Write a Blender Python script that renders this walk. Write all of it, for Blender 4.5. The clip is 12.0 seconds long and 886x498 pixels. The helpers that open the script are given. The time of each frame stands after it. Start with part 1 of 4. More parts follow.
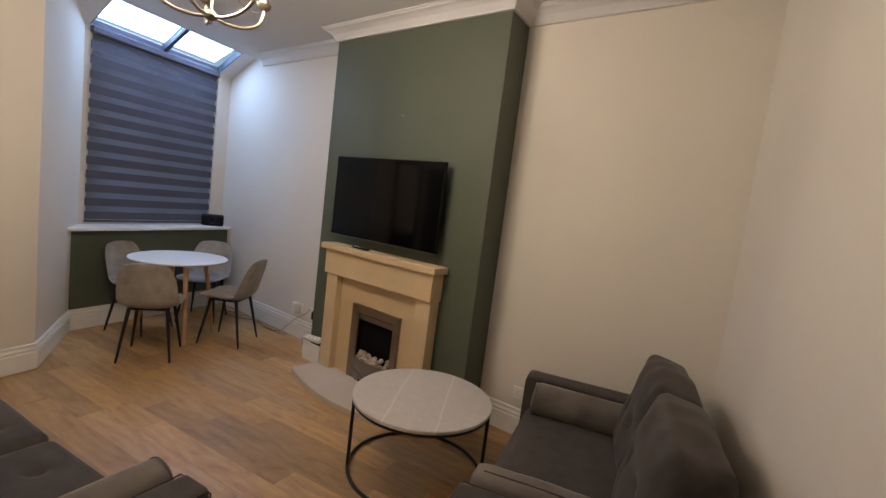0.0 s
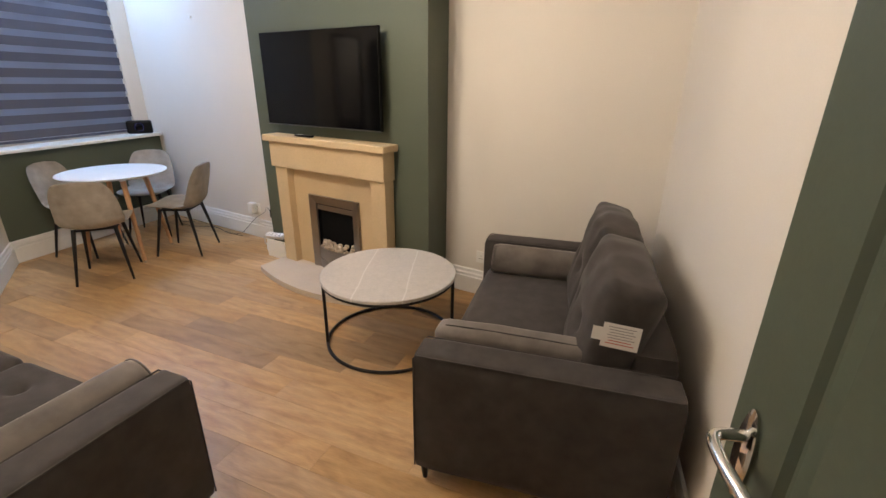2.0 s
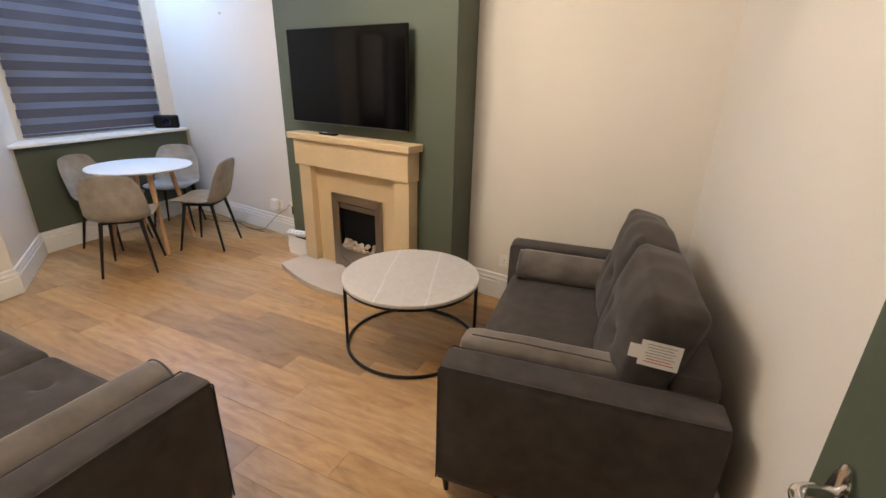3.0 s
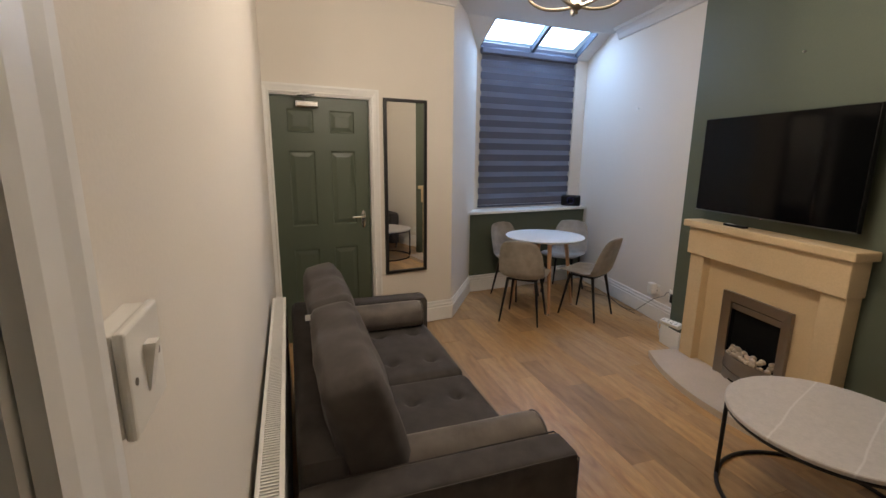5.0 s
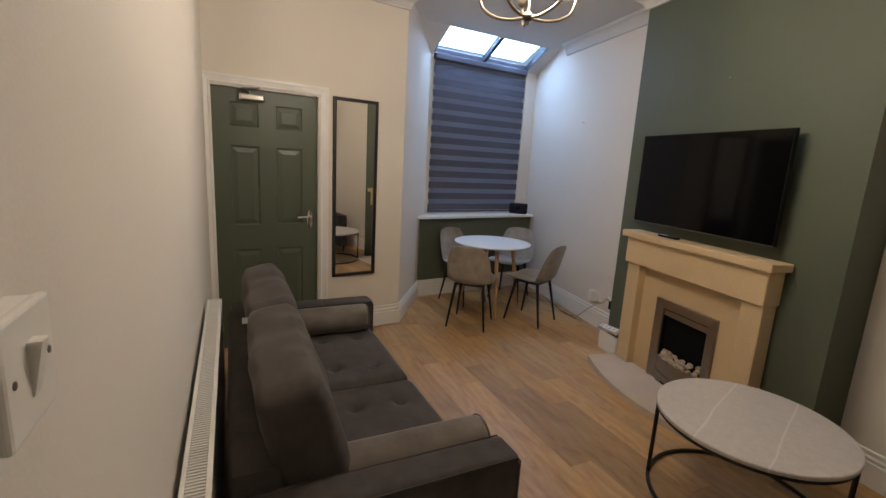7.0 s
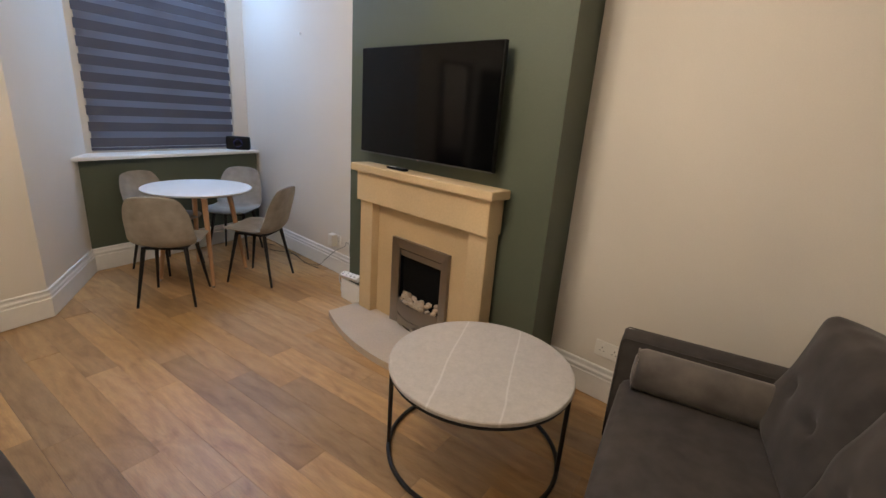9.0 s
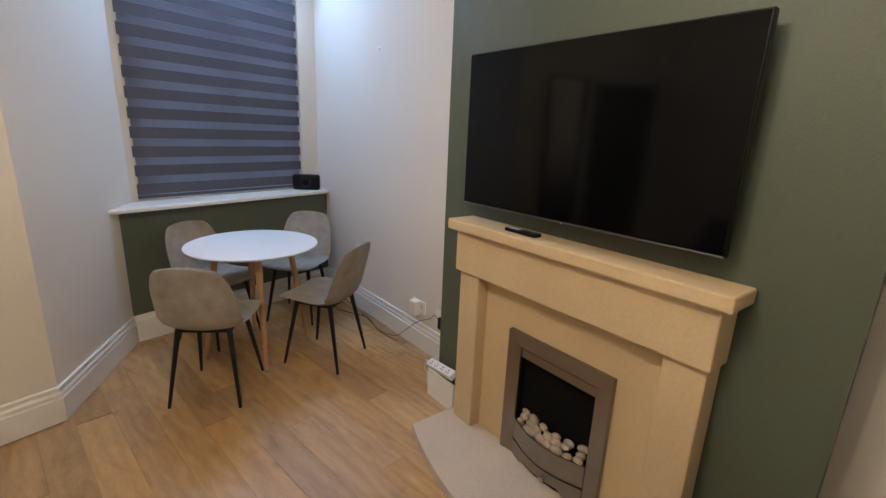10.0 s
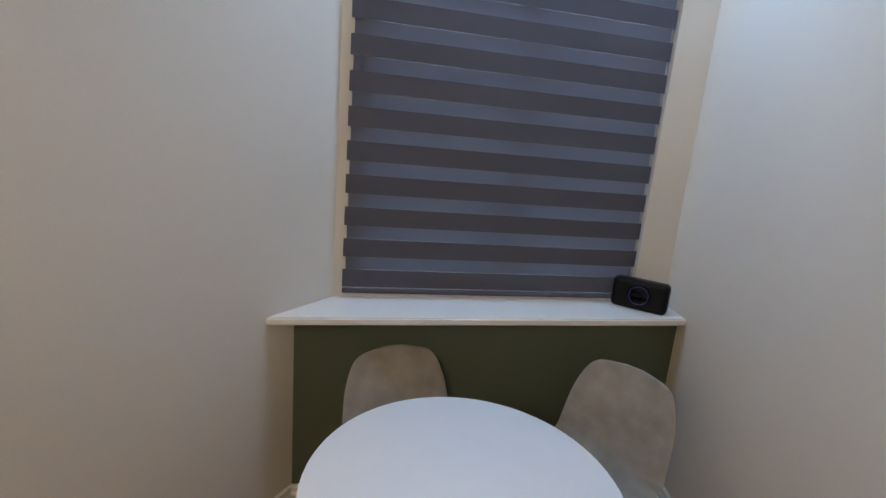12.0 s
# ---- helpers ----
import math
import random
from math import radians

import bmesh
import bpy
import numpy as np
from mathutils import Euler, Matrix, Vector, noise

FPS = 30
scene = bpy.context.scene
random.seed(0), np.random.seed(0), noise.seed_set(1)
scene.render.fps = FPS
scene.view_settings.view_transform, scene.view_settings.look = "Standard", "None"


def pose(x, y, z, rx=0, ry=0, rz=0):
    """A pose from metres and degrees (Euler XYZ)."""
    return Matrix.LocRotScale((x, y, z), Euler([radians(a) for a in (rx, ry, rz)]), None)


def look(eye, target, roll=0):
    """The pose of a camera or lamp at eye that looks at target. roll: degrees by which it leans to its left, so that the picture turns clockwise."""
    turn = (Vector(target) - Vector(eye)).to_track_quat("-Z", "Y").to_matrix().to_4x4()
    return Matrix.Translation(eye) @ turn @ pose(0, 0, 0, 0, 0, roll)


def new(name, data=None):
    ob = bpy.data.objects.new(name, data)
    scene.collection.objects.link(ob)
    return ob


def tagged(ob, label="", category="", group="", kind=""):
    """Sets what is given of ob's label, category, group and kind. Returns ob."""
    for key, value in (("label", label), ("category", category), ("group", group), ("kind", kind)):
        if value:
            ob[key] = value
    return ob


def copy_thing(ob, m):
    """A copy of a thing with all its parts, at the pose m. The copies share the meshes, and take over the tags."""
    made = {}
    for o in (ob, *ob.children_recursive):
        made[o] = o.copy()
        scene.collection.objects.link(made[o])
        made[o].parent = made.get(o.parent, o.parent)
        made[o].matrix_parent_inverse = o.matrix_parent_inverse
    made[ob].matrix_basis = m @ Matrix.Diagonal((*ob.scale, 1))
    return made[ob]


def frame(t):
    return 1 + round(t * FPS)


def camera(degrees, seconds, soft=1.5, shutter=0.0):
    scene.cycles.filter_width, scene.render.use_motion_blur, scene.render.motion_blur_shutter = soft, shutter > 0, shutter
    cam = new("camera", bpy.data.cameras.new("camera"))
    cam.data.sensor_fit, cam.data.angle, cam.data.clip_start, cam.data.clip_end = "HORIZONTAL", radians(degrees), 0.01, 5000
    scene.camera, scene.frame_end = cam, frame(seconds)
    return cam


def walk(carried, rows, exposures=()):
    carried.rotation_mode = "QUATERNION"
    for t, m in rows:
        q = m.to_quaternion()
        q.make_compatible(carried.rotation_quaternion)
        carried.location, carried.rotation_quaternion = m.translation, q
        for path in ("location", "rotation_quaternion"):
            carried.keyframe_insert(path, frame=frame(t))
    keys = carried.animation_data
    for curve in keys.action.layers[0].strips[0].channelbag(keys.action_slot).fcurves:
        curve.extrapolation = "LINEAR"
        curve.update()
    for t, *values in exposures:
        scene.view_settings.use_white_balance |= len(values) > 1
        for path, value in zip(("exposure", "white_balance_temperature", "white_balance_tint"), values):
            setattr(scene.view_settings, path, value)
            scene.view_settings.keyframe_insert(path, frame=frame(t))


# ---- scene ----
cam = camera(90.0, 12.0)
PATH = [
    (0, (-0.007, -0.01, 1.547), (-0.966, 1.733, 1.346), 7.1),
    (0.5, (-0.039, -0.01, 1.519), (-0.958, 1.712, 1.081), 5.8),
    (1, (-0.003, 0.001, 1.493), (-0.911, 1.707, 0.976), 2.6),
    (1.5, (0.055, 0.026, 1.51), (-0.787, 1.702, 0.816), -0.3),
    (2, (0.075, 0.035, 1.503), (-0.677, 1.75, 0.8), 0.6),
    (2.5, (0.061, 0.067, 1.505), (-0.643, 1.8, 0.798), 1.0),
    (2.7, (0.04, 0.083, 1.51), (-0.684, 1.808, 0.801), 1.1),
    (4.3, (-0.071, -0.008, 1.505), (-1.68, 1.02, 0.911), 1.4),
    (4.5, (-0.058, -0.001, 1.506), (-1.773, 0.875, 0.965), 1.2),
    (5, (-0.06, -0.03, 1.559), (-1.923, 0.57, 1.149), 0.5),
    (5.5, (-0.051, -0.034, 1.613), (-1.955, 0.527, 1.364), 1.3),
    (6, (-0.041, -0.03, 1.667), (-1.943, 0.571, 1.524), 2.0),
    (6.5, (-0.046, -0.03, 1.645), (-1.932, 0.625, 1.527), 2.4),
    (7, (-0.074, -0.017, 1.546), (-1.861, 0.797, 1.166), 3.2),
    (7.5, (-0.085, 0.031, 1.48), (-1.664, 1.127, 0.926), 4.5),
    (7.7, (-0.083, 0.049, 1.449), (-1.539, 1.278, 0.841), 3.9),
    (9.3, (-0.604, 0.784, 1.478), (-1.685, 2.37, 0.919), 4.5),
    (9.5, (-0.783, 0.901, 1.489), (-1.91, 2.464, 0.953), 4.1),
    (10, (-1.257, 1.226, 1.499), (-2.598, 2.621, 0.993), 2.4),
    (10.5, (-1.765, 1.513, 1.494), (-3.227, 2.795, 1.025), 4.3),
    (11, (-2.234, 1.827, 1.513), (-3.844, 2.92, 1.05), 2.7),
    (11.5, (-2.677, 2.082, 1.533), (-4.468, 2.863, 1.103), 2.6),
    (12, (-3.109, 2.193, 1.551), (-5.061, 2.357, 1.146), 4.8),
]
walk(cam, [(t, look(eye, target, roll)) for t, eye, target, roll in PATH],
     [(0.0, 0.0, 6300, 12), (0.8, 0.15, 6300, 12), (2.5, 0.97, 6050, 10), (4.5, 0.33, 6150, 10), (5.5, -0.13, 6200, 10), (6.5, -0.22, 6250, 11), (7.0, -0.1, 6200, 10),
      (7.5, 0.38, 6100, 10), (9.5, 0.35, 6250, 10), (10.5, 0.36, 6200, 10), (11.0, 0.36, 6200, 10), (12.0, 0.0, 6800, 8)])

# ---- world and light ----
world = bpy.data.worlds.new("world")
scene.world = world
world.use_nodes = True
wn = world.node_tree.nodes
wl = world.node_tree.links
sky = wn.new("ShaderNodeTexSky")
sky.sky_type = "NISHITA"
sky.sun_disc = False
sky.sun_elevation = radians(24)
sky.sun_rotation = radians(60)
sky.dust_density = 2.0
wl.new(sky.outputs[0], wn["Background"].inputs[0])
wn["Background"].inputs[1].default_value = 0.15
sun = new("sun", bpy.data.lights.new("sun", "SUN"))
sun.data.energy, sun.data.angle, sun.data.color = 0.5, radians(12), (1.0, 0.93, 0.85)
sun.matrix_world = look((5, 3, 3.4), (0, 0, 0.8))
BULB = 640.0          # brightness of a lit bulb's glass


# ---- helpers of this scene ----
def part(name, bm, material, parent=None, label=""):
    me = bpy.data.meshes.new(name)
    bm.to_mesh(me)
    bm.free()
    ob = new(name, me)
    for m in (material if isinstance(material, (list, tuple)) else [material]):
        me.materials.append(m)
    if parent is not None:
        ob.parent = parent
    if label:
        ob["label"] = label
    return ob


def empty(name, m, label="", category="", group="", kind=""):
    ob = new(name)
    ob.empty_display_size = 0.1
    ob.matrix_world = m
    return tagged(ob, label, category, group, kind)


def smooth(ob, angle=40):
    for p in ob.data.polygons:
        p.use_smooth = True
    ob.data.set_sharp_from_angle(angle=radians(angle))
    return ob


def box(bm, x0, x1, y0, y1, z0, z1, bevel=0.0, seg=2):
    r = bmesh.ops.create_cube(bm, size=1)
    vs = r["verts"]
    for v in vs:
        v.co = Vector((x0 + (v.co.x + .5) * (x1 - x0), y0 + (v.co.y + .5) * (y1 - y0), z0 + (v.co.z + .5) * (z1 - z0)))
    if bevel > 0:
        es = list({e for v in vs for e in v.link_edges})
        bmesh.ops.bevel(bm, geom=es, offset=bevel, segments=seg, affect="EDGES", profile=0.5)


def boxed(x0, x1, y0, y1, z0, z1, bevel=0.0, seg=2):
    bm = bmesh.new()
    box(bm, x0, x1, y0, y1, z0, z1, bevel, seg)
    return bm


def rod(bm, a, b, r0, r1=None, n=14, caps=True):
    a, b = Vector(a), Vector(b)
    d = b - a
    m = Matrix.Translation((a + b) / 2) @ d.to_track_quat("Z", "Y").to_matrix().to_4x4()
    bmesh.ops.create_cone(bm, cap_ends=caps, segments=n, radius1=r0, radius2=r0 if r1 is None else r1, depth=d.length, matrix=m)


def lathe(bm, profile, n=28, centre=(0, 0, 0), axis=None):
    """Turns (radius, height) pairs round the z axis."""
    c = Vector(centre)
    rings = []
    for r, z in profile:
        ring = []
        for i in range(n):
            a = 2 * math.pi * i / n
            p = Vector((r * math.cos(a), r * math.sin(a), z))
            if axis is not None:
                p = axis @ p
            ring.append(bm.verts.new(c + p))
        rings.append(ring)
    for r0, r1 in zip(rings, rings[1:]):
        for i in range(n):
            bm.faces.new((r0[i], r0[(i + 1) % n], r1[(i + 1) % n], r1[i]))
    if profile[0][0] > 1e-5:
        bm.faces.new(list(reversed(rings[0])))
    if profile[-1][0] > 1e-5:
        bm.faces.new(rings[-1])
    bmesh.ops.remove_doubles(bm, verts=[v for ring in rings for v in ring], dist=1e-6)


def tube(bm, pts, r, n=8):
    """A round tube along points."""
    pts = [Vector(p) for p in pts]
    rings = []
    up = Vector((0.13, 0.21, 1)).normalized()
    for i, p in enumerate(pts):
        d = (pts[min(i + 1, len(pts) - 1)] - pts[max(i - 1, 0)]).normalized()
        s = d.cross(up)
        s = s.normalized() if s.length > 1e-4 else d.cross(Vector((1, 0, 0))).normalized()
        q = s.cross(d).normalized()
        rr = r[i] if isinstance(r, (list, tuple)) else r
        rings.append([bm.verts.new(p + rr * (math.cos(2 * math.pi * k / n) * s + math.sin(2 * math.pi * k / n) * q)) for k in range(n)])
    for a, b in zip(rings, rings[1:]):
        for k in range(n):
            bm.faces.new((a[k], a[(k + 1) % n], b[(k + 1) % n], b[k]))
    bm.faces.new(rings[0][::-1])
    bm.faces.new(rings[-1])


def spline(pts, n=10):
    """Points along a smooth curve through pts."""
    P = [Vector(p) for p in pts]
    P = [2 * P[0] - P[1]] + P + [2 * P[-1] - P[-2]]
    out = []
    for i in range(1, len(P) - 2):
        for k in range(n):
            t = k / n
            out.append(0.5 * ((2 * P[i]) + (P[i + 1] - P[i - 1]) * t + (2 * P[i - 1] - 5 * P[i] + 4 * P[i + 1] - P[i + 2]) * t * t
                              + (3 * P[i] - P[i - 1] - 3 * P[i + 1] + P[i + 2]) * t ** 3))
    return out + [P[-2]]


def extrude_profile(bm, profile, x0, x1):
    """Extrudes a closed profile of (y, z) pairs along x."""
    a = [bm.verts.new((x0, y, z)) for y, z in profile]
    b = [bm.verts.new((x1, y, z)) for y, z in profile]
    n = len(profile)
    for i in range(n):
        bm.faces.new((a[i], a[(i + 1) % n], b[(i + 1) % n], b[i]))
    bm.faces.new(a[::-1])
    bm.faces.new(b)
    bmesh.ops.recalc_face_normals(bm, faces=bm.faces)


def prism(bm, outline, z0, z1):
    a = [bm.verts.new((x, y, z0)) for x, y in outline]
    b = [bm.verts.new((x, y, z1)) for x, y in outline]
    n = len(outline)
    for i in range(n):
        bm.faces.new((a[i], a[(i + 1) % n], b[(i + 1) % n], b[i]))
    bm.faces.new(a[::-1])
    bm.faces.new(b)
    bmesh.ops.recalc_face_normals(bm, faces=bm.faces)


def soft_box(w, d, h, r, n=12, puff=0.0, tufts=(), sag=0.0, wob=0.0, seed=0.0):
    """A padded block centred on x and y, standing on z = 0; puff swells its faces, tufts (x, y) dimple its top."""
    bm = bmesh.new()
    bmesh.ops.create_cube(bm, size=2)
    bmesh.ops.subdivide_edges(bm, edges=bm.edges[:], cuts=n, use_grid_fill=True)
    half = Vector((w / 2, d / 2, h / 2))
    for v in bm.verts:
        u = v.co.copy()
        p = Vector((u.x * half.x, u.y * half.y, u.z * half.z))
        q = Vector([max(-(half[i] - r), min(half[i] - r, p[i])) for i in range(3)])
        o = p - q
        p = q + (o.normalized() * r if o.length > 1e-6 else o)
        bulge = puff * (1 - u.x ** 2) * (1 - u.y ** 2)
        p.z += math.copysign(1, u.z) * bulge * (abs(u.z) > 0.5)
        side = puff * 0.6
        p.x += math.copysign(1, u.x) * side * (1 - u.y ** 2) * (1 - u.z ** 2) * (abs(u.x) > 0.98)
        p.y += math.copysign(1, u.y) * side * (1 - u.x ** 2) * (1 - u.z ** 2) * (abs(u.y) > 0.98)
        if u.z > 0.5:
            for tx, ty in tufts:
                p.z -= 0.034 * math.exp(-((p.x - tx) ** 2 + (p.y - ty) ** 2) / 0.0009)
                p.z -= 0.016 * math.exp(-((p.x - tx) ** 2 + (p.y - ty) ** 2) / 0.010)
        if wob:
            p += wob * noise.noise_vector(p * 7 + Vector((seed, seed * 2, 0)))
        p.z += half.z - sag * (1 - u.x ** 2)
        v.co = p
    return bm


# ---- materials ----
def surface(name, colour, rough=0.6, metal=0.0, vary=0.12, grain=40.0, blotch=2.5, bump=0.1, bump_scale=120.0,
            sheen=0.0, spec=0.5, per_object=0.0, coat=0.0, spread=(1, 1, 1), uneven=0.08):
    """Base colour with variation at two scales, uneven roughness and fine relief."""
    m = bpy.data.materials.new(name)
    m.use_nodes = True
    N, L = m.node_tree.nodes, m.node_tree.links
    b = N["Principled BSDF"]
    tc = N.new("ShaderNodeTexCoord")
    mp = N.new("ShaderNodeMapping")
    mp.inputs["Scale"].default_value = spread
    L.new(tc.outputs["Object"], mp.inputs[0])
    n1 = N.new("ShaderNodeTexNoise")
    n1.inputs["Scale"].default_value, n1.inputs["Detail"].default_value = grain, 6
    n2 = N.new("ShaderNodeTexNoise")
    n2.inputs["Scale"].default_value, n2.inputs["Detail"].default_value = blotch, 4
    for n in (n1, n2):
        L.new(mp.outputs[0], n.inputs["Vector"])
    mix = N.new("ShaderNodeMath")
    mix.operation = "ADD"
    L.new(n1.outputs[0], mix.inputs[0])
    L.new(n2.outputs[0], mix.inputs[1])
    ramp = N.new("ShaderNodeMapRange")
    ramp.inputs[1].default_value, ramp.inputs[2].default_value = 0.6, 1.4
    ramp.inputs[3].default_value, ramp.inputs[4].default_value = 1 - vary, 1 + vary
    L.new(mix.outputs[0], ramp.inputs[0])
    hsv = N.new("ShaderNodeHueSaturation")
    hsv.inputs["Color"].default_value = (*colour, 1)
    val = ramp.outputs[0]
    if per_object:
        info = N.new("ShaderNodeObjectInfo")
        pr = N.new("ShaderNodeMapRange")
        pr.inputs[3].default_value, pr.inputs[4].default_value = 1 - per_object, 1 + per_object
        L.new(info.outputs["Random"], pr.inputs[0])
        mu = N.new("ShaderNodeMath")
        mu.operation = "MULTIPLY"
        L.new(val, mu.inputs[0])
        L.new(pr.outputs[0], mu.inputs[1])
        val = mu.outputs[0]
    L.new(val, hsv.inputs["Value"])
    L.new(hsv.outputs[0], b.inputs["Base Color"])
    rr = N.new("ShaderNodeMapRange")
    rr.inputs[3].default_value, rr.inputs[4].default_value = max(0.004, rough - uneven), min(1, rough + uneven)
    L.new(n2.outputs[0], rr.inputs[0])
    L.new(rr.outputs[0], b.inputs["Roughness"])
    b.inputs["Metallic"].default_value = metal
    b.inputs["Specular IOR Level"].default_value = spec
    b.inputs["Coat Weight"].default_value = coat
    if sheen:
        b.inputs["Sheen Weight"].default_value = sheen
        b.inputs["Sheen Roughness"].default_value = 0.35
        b.inputs["Sheen Tint"].default_value = (min(1, colour[0] * 3 + .2), min(1, colour[1] * 3 + .2), min(1, colour[2] * 3 + .2), 1)
    if bump:
        n3 = N.new("ShaderNodeTexNoise")
        n3.inputs["Scale"].default_value, n3.inputs["Detail"].default_value = bump_scale, 3
        L.new(mp.outputs[0], n3.inputs["Vector"])
        bp = N.new("ShaderNodeBump")
        bp.inputs["Strength"].default_value, bp.inputs["Distance"].default_value = bump, 0.004
        L.new(n3.outputs[0], bp.inputs["Height"])
        L.new(bp.outputs[0], b.inputs["Normal"])
    return m


def oak(name):
    """Oak-look plank: long grain, knots and a tone of its own per plank."""
    m = bpy.data.materials.new(name)
    m.use_nodes = True
    N, L = m.node_tree.nodes, m.node_tree.links
    b = N["Principled BSDF"]
    tc, info = N.new("ShaderNodeTexCoord"), N.new("ShaderNodeObjectInfo")
    off = N.new("ShaderNodeVectorMath")
    off.operation = "MULTIPLY_ADD"
    comb = N.new("ShaderNodeCombineXYZ")
    for i in range(3):
        L.new(info.outputs["Random"], comb.inputs[i])
    L.new(comb.outputs[0], off.inputs[0])
    off.inputs[1].default_value = (37, 91, 13)
    L.new(tc.outputs["Object"], off.inputs[2])
    mp = N.new("ShaderNodeMapping")
    mp.inputs["Scale"].default_value = (1.8, 6.0, 1.0)
    L.new(off.outputs[0], mp.inputs[0])
    warp = N.new("ShaderNodeTexNoise")
    warp.inputs["Scale"].default_value, warp.inputs["Detail"].default_value = 1.8, 9
    warp.inputs["Distortion"].default_value = 1.4
    L.new(mp.outputs[0], warp.inputs["Vector"])
    fine = N.new("ShaderNodeTexNoise")
    fine.inputs["Scale"].default_value, fine.inputs["Detail"].default_value = 13, 10
    fine.inputs["Roughness"].default_value = 0.62
    mp2 = N.new("ShaderNodeMapping")
    mp2.inputs["Scale"].default_value = (1.6, 15.0, 1.0)
    L.new(off.outputs[0], mp2.inputs[0])
    L.new(mp2.outputs[0], fine.inputs["Vector"])
    ramp = N.new("ShaderNodeValToRGB")
    ramp.color_ramp.elements[0].position, ramp.color_ramp.elements[0].color = 0.30, (0.355, 0.212, 0.098, 1)
    ramp.color_ramp.elements[1].position, ramp.color_ramp.elements[1].color = 0.72, (0.490, 0.318, 0.158, 1)
    e = ramp.color_ramp.elements.new(0.47)
    e.color = (0.440, 0.272, 0.128, 1)
    L.new(warp.outputs[0], ramp.inputs[0])
    r2 = N.new("ShaderNodeMapRange")
    r2.inputs[1].default_value, r2.inputs[2].default_value, r2.inputs[3].default_value, r2.inputs[4].default_value = 0.32, 0.68, 0.88, 1.08
    L.new(fine.outputs[0], r2.inputs[0])
    r3 = N.new("ShaderNodeMapRange")
    r3.inputs[3].default_value, r3.inputs[4].default_value = 0.72, 1.28
    tone = N.new("ShaderNodeSeparateColor")
    L.new(info.outputs["Color"], tone.inputs[0])
    L.new(tone.outputs[0], r3.inputs[0])
    mu = N.new("ShaderNodeMath")
    mu.operation = "MULTIPLY"
    wave = N.new("ShaderNodeTexWave")
    wave.wave_type, wave.bands_direction = "BANDS", "Y"
    wave.inputs["Scale"].default_value, wave.inputs["Distortion"].default_value = 3.0, 14.0
    wave.inputs["Detail"].default_value, wave.inputs["Detail Scale"].default_value = 3, 0.9
    mp3 = N.new("ShaderNodeMapping")
    mp3.inputs["Scale"].default_value = (0.45, 1.6, 1.0)
    L.new(off.outputs[0], mp3.inputs[0])
    L.new(mp3.outputs[0], wave.inputs["Vector"])
    r5 = N.new("ShaderNodeMapRange")
    r5.inputs[3].default_value, r5.inputs[4].default_value = 0.93, 1.04
    L.new(wave.outputs[0], r5.inputs[0])
    m5 = N.new("ShaderNodeMath")
    m5.operation = "MULTIPLY"
    L.new(r2.outputs[0], m5.inputs[0])
    L.new(r5.outputs[0], m5.inputs[1])
    L.new(m5.outputs[0], mu.inputs[0])
    L.new(r3.outputs[0], mu.inputs[1])
    hsv = N.new("ShaderNodeHueSaturation")
    L.new(ramp.outputs[0], hsv.inputs["Color"])
    L.new(mu.outputs[0], hsv.inputs["Value"])
    sat = N.new("ShaderNodeMapRange")
    sat.inputs[3].default_value, sat.inputs[4].default_value = 1.10, 0.97
    ml = N.new("ShaderNodeMath")
    ml.operation = "FRACT"
    mk = N.new("ShaderNodeMath")
    mk.operation = "MULTIPLY"
    mk.inputs[1].default_value = 17.3
    L.new(info.outputs["Random"], mk.inputs[0])
    L.new(mk.outputs[0], ml.inputs[0])
    L.new(ml.outputs[0], sat.inputs[0])
    L.new(sat.outputs[0], hsv.inputs["Saturation"])
    L.new(hsv.outputs[0], b.inputs["Base Color"])
    ro = N.new("ShaderNodeMapRange")
    ro.inputs[3].default_value, ro.inputs[4].default_value = 0.30, 0.50
    L.new(fine.outputs[0], ro.inputs[0])
    L.new(ro.outputs[0], b.inputs["Roughness"])
    bp = N.new("ShaderNodeBump")
    bp.inputs["Strength"].default_value, bp.inputs["Distance"].default_value = 0.12, 0.002
    L.new(fine.outputs[0], bp.inputs["Height"])
    L.new(bp.outputs[0], b.inputs["Normal"])
    return m


def marble(name):
    m = surface(name, (0.56, 0.52, 0.48), 0.34, vary=0.10, grain=90, blotch=30, bump=0.02)
    N, L = m.node_tree.nodes, m.node_tree.links
    b = N["Principled BSDF"]
    base = b.inputs["Base Color"].links[0].from_socket
    tc = N.new("ShaderNodeTexCoord")
    wv = N.new("ShaderNodeTexWave")
    wv.wave_type, wv.bands_direction = "BANDS", "X"
    wv.inputs["Scale"].default_value, wv.inputs["Distortion"].default_value = 1.15, 0.8
    wv.inputs["Detail"].default_value, wv.inputs["Detail Scale"].default_value = 4, 1.6
    L.new(tc.outputs["Object"], wv.inputs["Vector"])
    rp = N.new("ShaderNodeValToRGB")
    rp.color_ramp.elements[0].position, rp.color_ramp.elements[0].color = 0.9992, (0, 0, 0, 1)
    rp.color_ramp.elements[1].position, rp.color_ramp.elements[1].color = 1.0, (0.45, 0.45, 0.45, 1)
    L.new(wv.outputs[0], rp.inputs[0])
    vm = N.new("ShaderNodeMix")
    vm.data_type = "RGBA"
    L.new(rp.outputs[0], vm.inputs[0])
    L.new(base, vm.inputs[6])
    vm.inputs[7].default_value = (0.82, 0.80, 0.77, 1)
    L.new(vm.outputs[2], b.inputs["Base Color"])
    return m


